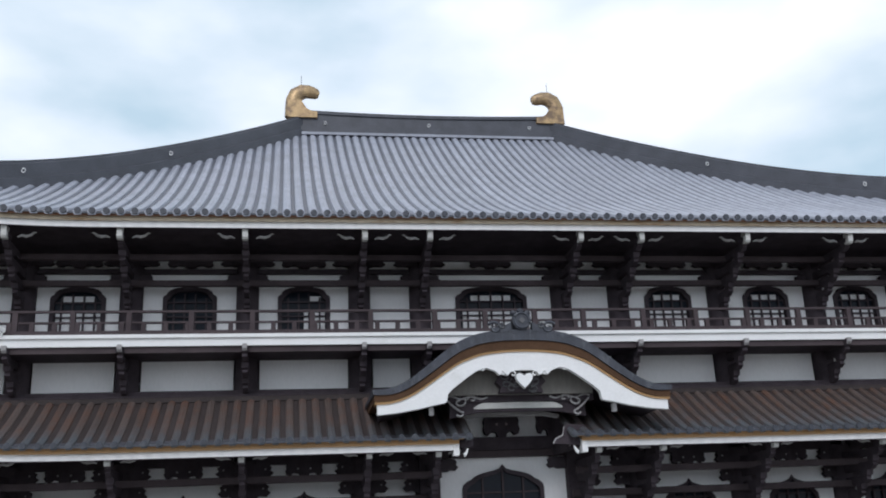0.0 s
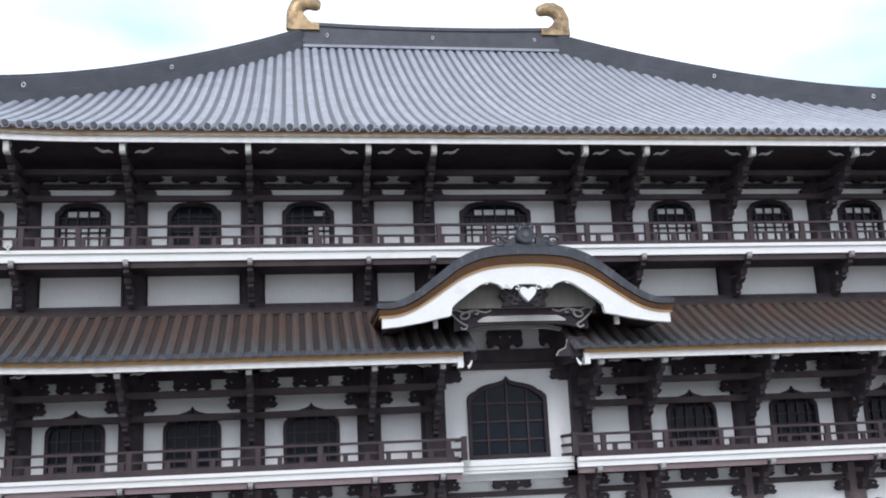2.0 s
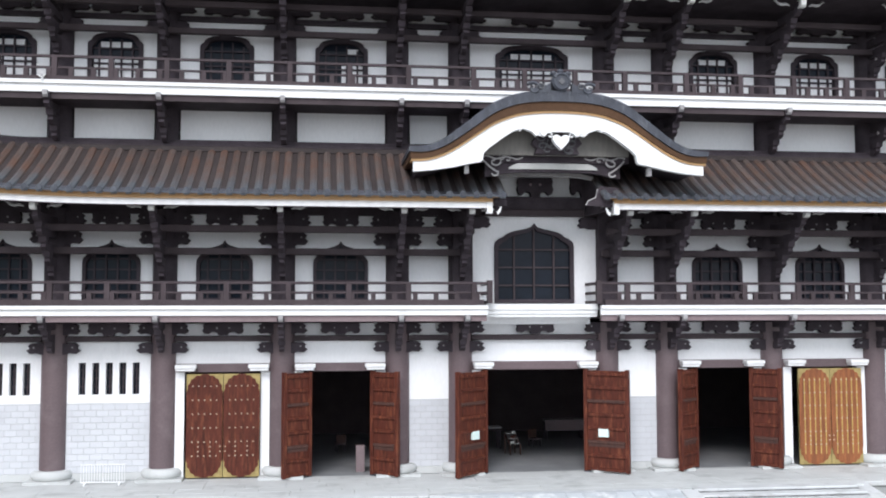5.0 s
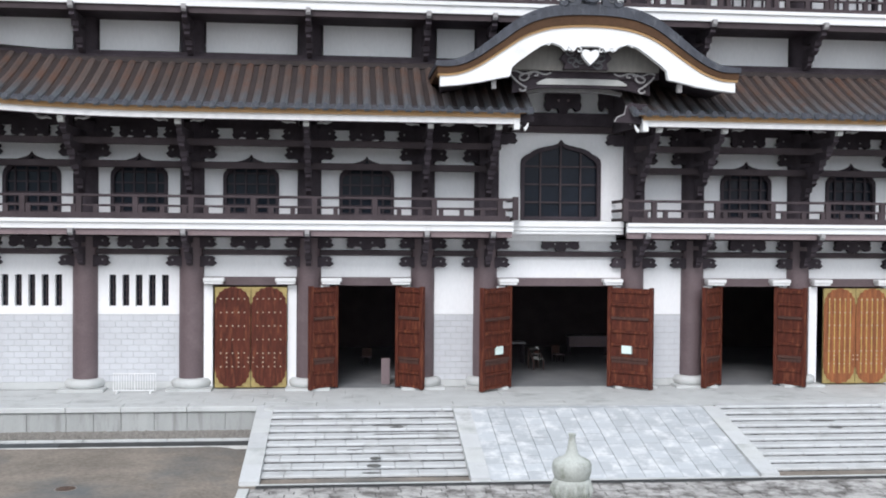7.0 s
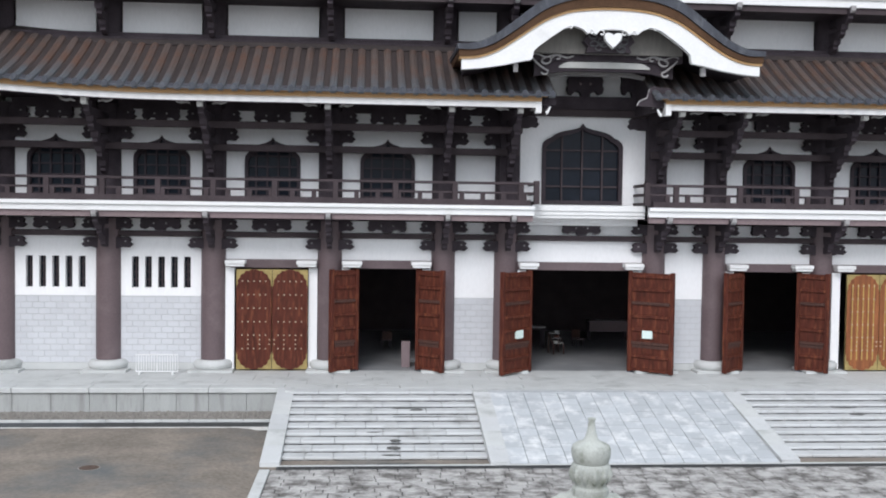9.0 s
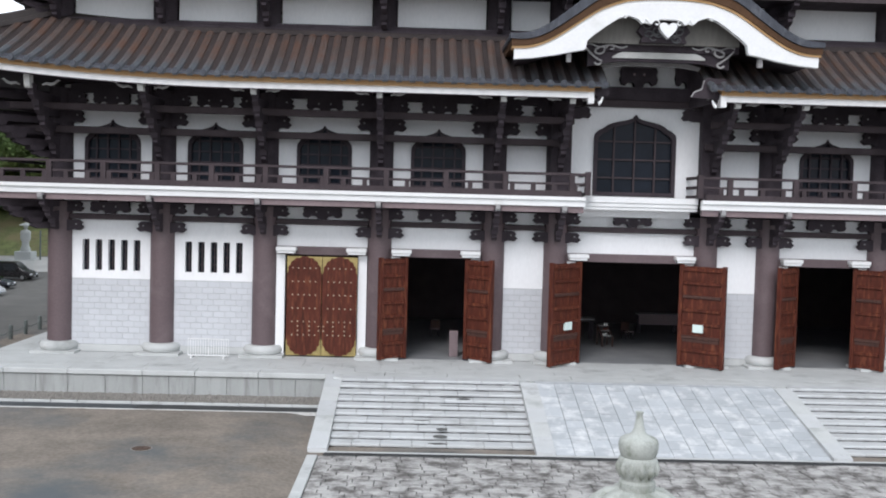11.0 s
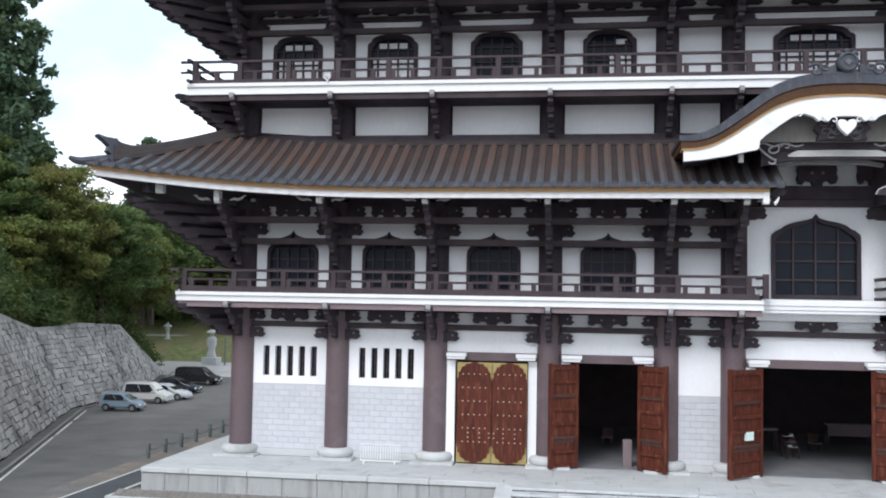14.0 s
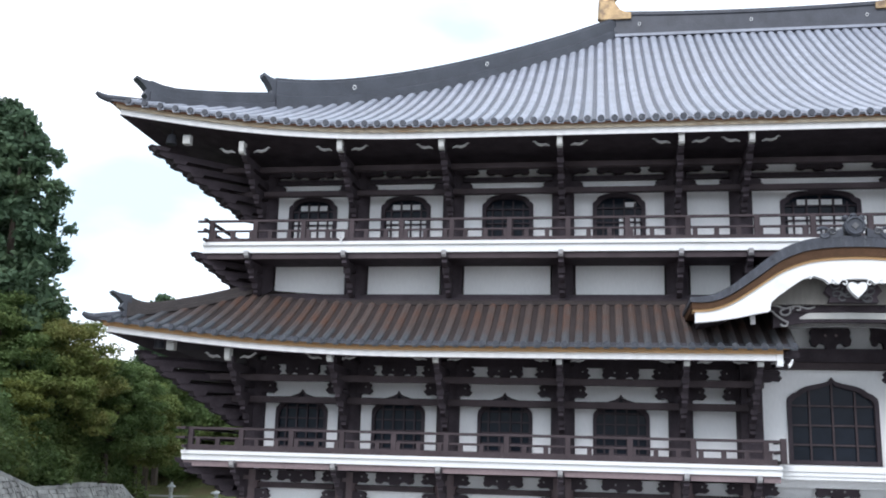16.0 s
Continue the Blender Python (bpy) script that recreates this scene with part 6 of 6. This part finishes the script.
barrier = thing("barrier", "low white tubular metal barrier on the platform", "barrier", (-21.2, -1.4, FLOOR))
for x0 in (-22.2, -21.18):
    part("frame", Geo().tube([(x0, -1.4, FLOOR + 0.12), (x0, -1.4, FLOOR + 0.95), (x0 + 0.99, -1.4, FLOOR + 0.95), (x0 + 0.99, -1.4, FLOOR + 0.12), (x0, -1.4, FLOOR + 0.12)], 0.03, 6), WHITE, barrier)
    for k in range(1, 8):
        part("bar", Geo().tube([(x0 + 0.124 * k, -1.4, FLOOR + 0.13), (x0 + 0.124 * k, -1.4, FLOOR + 0.94)], 0.018, 5), WHITE, barrier)
for x in (-22.0, -20.4):
    part("foot", Geo().box(x - 0.04, x + 0.04, -1.7, -1.1, FLOOR + 0.004, FLOOR + 0.1), WHITE, barrier)

GREEN_STONE = mat("grey_green_lantern_stone", (0.375, 0.39, 0.36), 0.65, 0.16, 1.5, 30, 0.2, stain=(0.23, 0.245, 0.205), stain_at=0.56, stain_scale=2.4)
LX, LY = -5.72, -28.0
lantern = thing("stone_lantern", "tall grey-green stone lantern with a jewel finial", "stone lantern", (LX, LY, 0.03))
part("base", Geo().lathe([(1.3, 0.0), (1.3, 0.3), (1.05, 0.4), (0.6, 0.55)], (LX, LY, 0.03), 8), GREEN_STONE, lantern)
part("shaft", Geo().lathe([(0.45, 0.5), (0.36, 0.7), (0.34, 1.1), (0.4, 1.35), (0.75, 1.55), (0.8, 1.7)], (LX, LY, 0.03), 20), GREEN_STONE, lantern, smooth=True)
part("fire_box", Geo().lathe([(0.6, 1.7), (0.62, 1.75), (0.62, 2.2), (0.55, 2.25)], (LX, LY, 0.03), 8), GREEN_STONE, lantern)
cap = part("cap", Geo().lathe([(1.15, 2.5), (1.28, 2.58), (1.2, 2.75), (1.02, 3.0), (0.75, 3.26), (0.48, 3.4), (0.38, 3.43)], (LX, LY, -0.25), 32), GREEN_STONE, lantern, "broad lotus-petal cap", smooth=True)
for k in range(8):
    m = shift(LX, LY, -0.25, 45 * k + 22)
    part("petal", Geo().tube([m @ Vector(q) for q in ((0.36, 0, 3.36), (0.62, 0, 3.22), (0.9, 0, 2.96), (1.15, 0, 2.64))], [0.1, 0.2, 0.26, 0.12], 12), GREEN_STONE, cap, smooth=True)
    part("curl", Geo().lathe([(0.02, -0.12), (0.1, -0.08), (0.13, 0), (0.1, 0.08), (0.02, 0.12)], tuple(m @ Vector((1.16, 0.46, 2.66))), 10), GREEN_STONE, cap, smooth=True)
fin = part("finial", Geo().lathe([(0.4, 3.1), (0.42, 3.22), (0.42, 3.32), (0.36, 3.38), (0.38, 3.45), (0.43, 3.58), (0.45, 3.72), (0.45, 3.84), (0.425, 3.89), (0.385, 3.91), (0.41, 3.95), (0.445, 4.05), (0.457, 4.14), (0.455, 4.24), (0.43, 4.31), (0.36, 4.36), (0.23, 4.41), (0.16, 4.47), (0.12, 4.58), (0.085, 4.76), (0.072, 4.88), (0.092, 4.92), (0.09, 4.95), (0.02, 4.96)], (LX, LY, 0.03), 32), GREEN_STONE, lantern, "bottle-shaped jewel finial", smooth=True)
for k in range(12):
    m = shift(LX, LY, 0.03, 30 * k)
    part("petal", Geo().tube([m @ Vector(q) for q in ((0.37, 0, 3.45), (0.41, 0, 3.56), (0.44, 0, 3.68), (0.43, 0, 3.81))], [0.03, 0.08, 0.085, 0.03], 8), GREEN_STONE, fin, smooth=True)


def far_lantern(x, y, z, h):
    f = thing("stone_lantern", "pale stone lantern on the far bank", "stone lantern", (x, y, z), group="far lanterns")
    part("shaft", Geo().lathe([(0.26 * h, 0), (0.26 * h, 0.08 * h), (0.12 * h, 0.14 * h), (0.08 * h, 0.5 * h), (0.14 * h, 0.54 * h)], (x, y, z), 8), STONE, f)
    part("fire_box", Geo().lathe([(0.12 * h, 0.54 * h), (0.12 * h, 0.74 * h)], (x, y, z), 6), STONE, f)
    part("cap", Geo().lathe([(0.25 * h, 0.73 * h), (0.22 * h, 0.79 * h), (0.06 * h, 0.88 * h), (0.07 * h, 0.93 * h), (0.01 * h, h)], (x, y, z), 8), STONE, f)


far_lantern(-67.5, 77.2, 3.9, 2.6), far_lantern(-61.5, 96.0, 12.0, 2.6)
SX, SY, SZ = -56.6, 65.6, 1.45
statue = thing("statue", "pale stone standing statue with a round hat", "statue", (SX, SY, SZ + 1.1))
part("figure", Geo().lathe([(0.58, 0), (0.6, 0.2), (0.42, 0.7), (0.4, 1.1), (0.52, 1.35), (0.6, 1.6), (0.56, 1.95), (0.62, 2.15), (0.5, 2.42), (0.22, 2.56), (0.17, 2.64), (0.26, 2.78), (0.28, 2.98), (0.72, 3.0), (0.7, 3.06), (0.4, 3.22), (0.05, 3.36)], (SX, SY, SZ + 1.1), 18, 0.72), STONE, statue, smooth=True)
plinth = thing("plinth", "stepped stone plinth under the statue", "plinth", (SX, SY, SZ))
part("block", Geo().soft_box(SX - 0.95, SX + 0.95, SY - 0.9, SY + 0.9, SZ + 0.25, SZ + 1.1, 0.05), STONE, plinth)
part("step", Geo().soft_box(SX - 1.6, SX + 1.6, SY - 1.5, SY + 1.5, SZ - 0.4, SZ + 0.25, 0.05), STONE, plinth)
pole = thing("sign_post", "thin dark metal post beside the statue", "post", (SX + 1.9, SY - 0.5, SZ))
part("post", Geo().tube([(SX + 1.9, SY - 0.5, SZ), (SX + 1.9, SY - 0.5, SZ + 3.6)], 0.1, 8), IRON, pole)
tall = thing("utility_pole", "grey wooden utility pole at the wood's edge", "pole", (-66.5, 88.0, 6.0))
part("shaft", Geo().tube([(-66.5, 88, 5.0), (-66.5, 88, 20.0)], [0.3, 0.22], 8), PALE, tall)


# ---------------------------------------------------------------- trees
def leaf_mat(name, color, second):
    m = mat(name, color, 0.6, 0.35, 0.5, 3, 0.0, island=1.2, stain=second, stain_at=0.56, stain_scale=0.22, spec=0.2)
    n, l = m.node_tree.nodes, m.node_tree.links
    b, out = n["Principled BSDF"], n["Material Output"]
    glow, mix = n.new("ShaderNodeBsdfTranslucent"), n.new("ShaderNodeMixShader")
    l.new(b.inputs["Base Color"].links[0].from_socket, glow.inputs["Color"])
    mix.inputs["Fac"].default_value = 0.35
    l.new(b.outputs["BSDF"], mix.inputs[1])
    l.new(glow.outputs["BSDF"], mix.inputs[2])
    l.new(mix.outputs["Shader"], out.inputs["Surface"])
    return m


CEDAR = leaf_mat("cedar_needles", (0.085, 0.135, 0.078), (0.115, 0.165, 0.085))
MAPLE = leaf_mat("maple_leaves", (0.165, 0.205, 0.063), (0.225, 0.205, 0.07))
MAPLE_B = leaf_mat("deep_green_leaves", (0.115, 0.17, 0.06), (0.17, 0.205, 0.066))
YELLOW = leaf_mat("yellow_green_leaves", (0.17, 0.19, 0.05), (0.13, 0.16, 0.045))
BARK = mat("grey_brown_bark", (0.075, 0.058, 0.045), 0.9, 0.3, 2, 14, 0.6, stretch=(3, 3, 0.6))


def leaves(clumps, size, per, rng, flat=0.6, droop=0.0):
    """Small two-triangle leaves strewn over and inside clumps (x, y, z, r, rz)."""
    V, F = [], []
    for cx, cy, cz, r, rz in clumps:
        n = int(per * r * r)
        u = rng.normal(size=(n, 3))
        u /= np.linalg.norm(u, axis=1)[:, None]
        rad = rng.uniform(0.3, 1.35, n)[:, None]
        c = np.array((cx, cy, cz)) + u * rad * np.array((r, r, rz))
        a = rng.normal(size=(n, 3)) * np.array((1, 1, flat))
        a[:, 2] -= droop
        a /= np.linalg.norm(a, axis=1)[:, None]
        b = np.cross(a, u + rng.normal(size=(n, 3)) * 0.5)
        b /= np.linalg.norm(b, axis=1)[:, None] + 1e-6
        s = size * rng.uniform(0.6, 1.3, n)[:, None]
        k = len(V)
        q = np.stack([c - a * s, c + b * s * 0.55, c + a * s, c - b * s * 0.55], 1).reshape(-1, 3)
        V.extend(q.tolist())
        F.extend([(k + 4 * i, k + 4 * i + 1, k + 4 * i + 2, k + 4 * i + 3) for i in range(n)])
    g = Geo()
    g.v, g.f = V, F
    return g


def leaf_mesh(g, name, material):
    me = bpy.data.meshes.new(name)
    me.from_pydata(g.v, [], g.f)
    me.materials.append(material)
    return me


def broad_tree(x, y, z, h, r, material, seed, label, near=False):
    rng = np.random.default_rng(seed)
    t = thing("tree", label, "tree", (x, y, z), group="trees on the hillside")
    lean = rng.uniform(-0.6, 0.6, 2)
    trunk = part("trunk", Geo().tube([(x, y, z - 0.6), (x + lean[0] * 0.5, y + lean[1] * 0.5, z + h * 0.3), (x + lean[0], y + lean[1], z + h * 0.75)], [0.034 * h, 0.026 * h, 0.008 * h], 8), BARK, t, smooth=True)
    clumps = []
    for k in range(230 if near else 105):
        a, q = rng.uniform(0, 2 * math.pi), rng.uniform(0, 1)
        hh = 0.28 + 0.72 * q
        reach = r * math.sqrt(max(0.03, 1 - ((hh - 0.55) / 0.5) ** 2)) * rng.uniform(0.35, 1.0)
        cr = r * rng.uniform(0.09, 0.22) if near else r * rng.uniform(0.13, 0.26)
        clumps.append((x + reach * math.cos(a), y + reach * math.sin(a), z + h * hh * 0.97, cr, cr * (0.5 if near else 0.55)))
    for c in clumps[:9]:
        part("limb", Geo().tube([(x + lean[0] * 0.5, y + lean[1] * 0.5, z + h * 0.3), ((x + c[0]) / 2, (y + c[1]) / 2, (z + h * 0.3 + c[2]) / 2 + 0.3), c[:3]], [0.013 * h, 0.009 * h, 0.003 * h], 6), BARK, trunk, smooth=True)
    part("crown", leaf_mesh(leaves(clumps, 0.15 if near else 0.25, 330 if near else 150, rng, 0.4), "crown", material), material, t, "crown of small leaves")


def cedar(x, y, z, h, r, seed):
    rng = np.random.default_rng(seed)
    t = thing("tree", "tall dark green cedar with drooping bunched foliage", "tree", (x, y, z), group="cedars on the hillside")
    trunk = part("trunk", Geo().tube([(x, y, z - 1), (x, y, z + h * 0.5), (x, y, z + h * 0.98)], [0.02 * h, 0.012 * h, 0.002 * h], 8), BARK, t, smooth=True)
    clumps = []
    n = int(h * 12)
    for k in range(n):
        s = (k + rng.uniform(0, 1)) / n
        a = rng.uniform(0, 2 * math.pi)
        edge = r * (1 - s) ** 0.5 * (0.8 + 0.2 * math.sin(a * 3 + s * 9)) + 0.25
        reach = edge * rng.uniform(0.55, 1.0)
        cr = rng.uniform(0.75, 1.5) * (0.55 + 0.45 * (1 - s))
        clumps.append((x + reach * math.cos(a), y + reach * math.sin(a), z + h * (0.06 + 0.94 * s) - 0.12 * reach, cr, cr * 0.8))
    for c in clumps[: n // 3: 4]:
        part("limb", Geo().tube([(x, y, c[2] + 0.8), ((x + c[0]) / 2, (y + c[1]) / 2, c[2] + 0.7), c[:3]], [0.12, 0.08, 0.03], 5), BARK, trunk)
    part("crown", leaf_mesh(leaves(clumps, 0.36, 110, rng, 0.7, 0.5), "crown", CEDAR), CEDAR, t, "crown of drooping needles")


cedar(-68.0, 36.0, 11.0, 32.0, 9.5, 11)
cedar(-73.5, 33.0, 12.0, 40.0, 8.5, 12)
cedar(-86.0, 60.0, 20.0, 34.0, 7.0, 13)
cedar(-78.0, 92.0, 10.0, 24.0, 5.5, 15)
cedar(-66.5, 112.0, 9.0, 24.0, 7.0, 16)
broad_tree(-61.5, 36.0, 7.4, 15.0, 6.5, MAPLE, 21, "spreading maple with greenish-brown autumn leaves", True)
broad_tree(-59.5, 43.0, 6.8, 12.5, 5.2, MAPLE_B, 22, "leafy green maple above the wall", True)
broad_tree(-66.0, 33.0, 8.8, 15.5, 6.5, MAPLE_B, 23, "leafy green maple above the wall", True)
broad_tree(-62.0, 27.5, 8.0, 8.0, 4.2, YELLOW, 24, "small yellow-green maple above the wall", True)
broad_tree(-60.5, 52.0, 5.5, 12.0, 4.8, MAPLE, 25, "spreading maple with greenish-brown autumn leaves", True)
broad_tree(-63.0, 62.0, 7.0, 13.0, 5.5, MAPLE_B, 26, "leafy green tree at the wood's edge")
for k, (x, y, h) in enumerate(((-70, 74, 15), (-62, 92, 15), (-72, 96, 17), (-53, 98, 16), (-45, 100, 16), (-84, 84, 17), (-36, 104, 18), (-66, 106, 19), (-54, 108, 20), (-68, 90, 16), (-63, 100, 18), (-59, 86, 12))):
    broad_tree(x, y, 4.5 + 0.32 * max(0, y - 78), h, h * 0.42, MAPLE_B, 40 + k, "dark green woodland tree")
for k in range(9):
    broad_tree(-56 - 5.2 * k, 86.5 + 1.5 * (k % 3), 4.6, 8.5 + (k % 3), 4.6, MAPLE_B, 70 + k, "dense dark green bush at the wood's edge")
# undergrowth on the slope
rng = np.random.default_rng(77)
clumps = []
for k in range(2100):
    i = rng.integers(2, len(WALL) - 1)
    p0, n0, t0 = wall_frame(i)
    p1, n1, t1 = wall_frame(i + 1)
    u, out = rng.uniform(0, 1), 1.0 + 21 * rng.uniform(0, 1) ** 1.5
    top = t0 + (t1 - t0) * u
    q = p0.lerp(p1, u) + n0.lerp(n1, u) * (BATTER * top + out)
    s = (max(out - 0.9, 0) / 150) ** (1 / 1.5)
    z = top + 46 * (1 - math.exp(-s * 2.2)) * (0.4 + 0.6 * min(1, top / 6))
    cr = rng.uniform(0.6, 1.5)
    clumps.append((q.x, q.y, z + 0.1, cr, cr * 0.6))
under = new("undergrowth", leaf_mesh(leaves(clumps, 0.2, 130, rng, 0.5), "undergrowth", MAPLE_B))
tagged(under, "low green undergrowth along the wall's top", "undergrowth", kind="stuff")

# small white loudspeaker on the upper balustrade
speaker = thing("loudspeaker", "small white round loudspeaker on the balustrade", "loudspeaker", (-24.0, -2.78, 20.7))
part("horn", Geo().tube([(-24.0 + 0.15 * math.cos(t), -2.95, 20.9 + 0.12 * math.sin(t)) for t in np.linspace(0, 2 * math.pi, 15)], 0.035, 6), WHITE, speaker)
part("mount", Geo().box(-24.04, -23.96, -2.93, -2.6, 20.64, 20.8), WHITE, speaker)
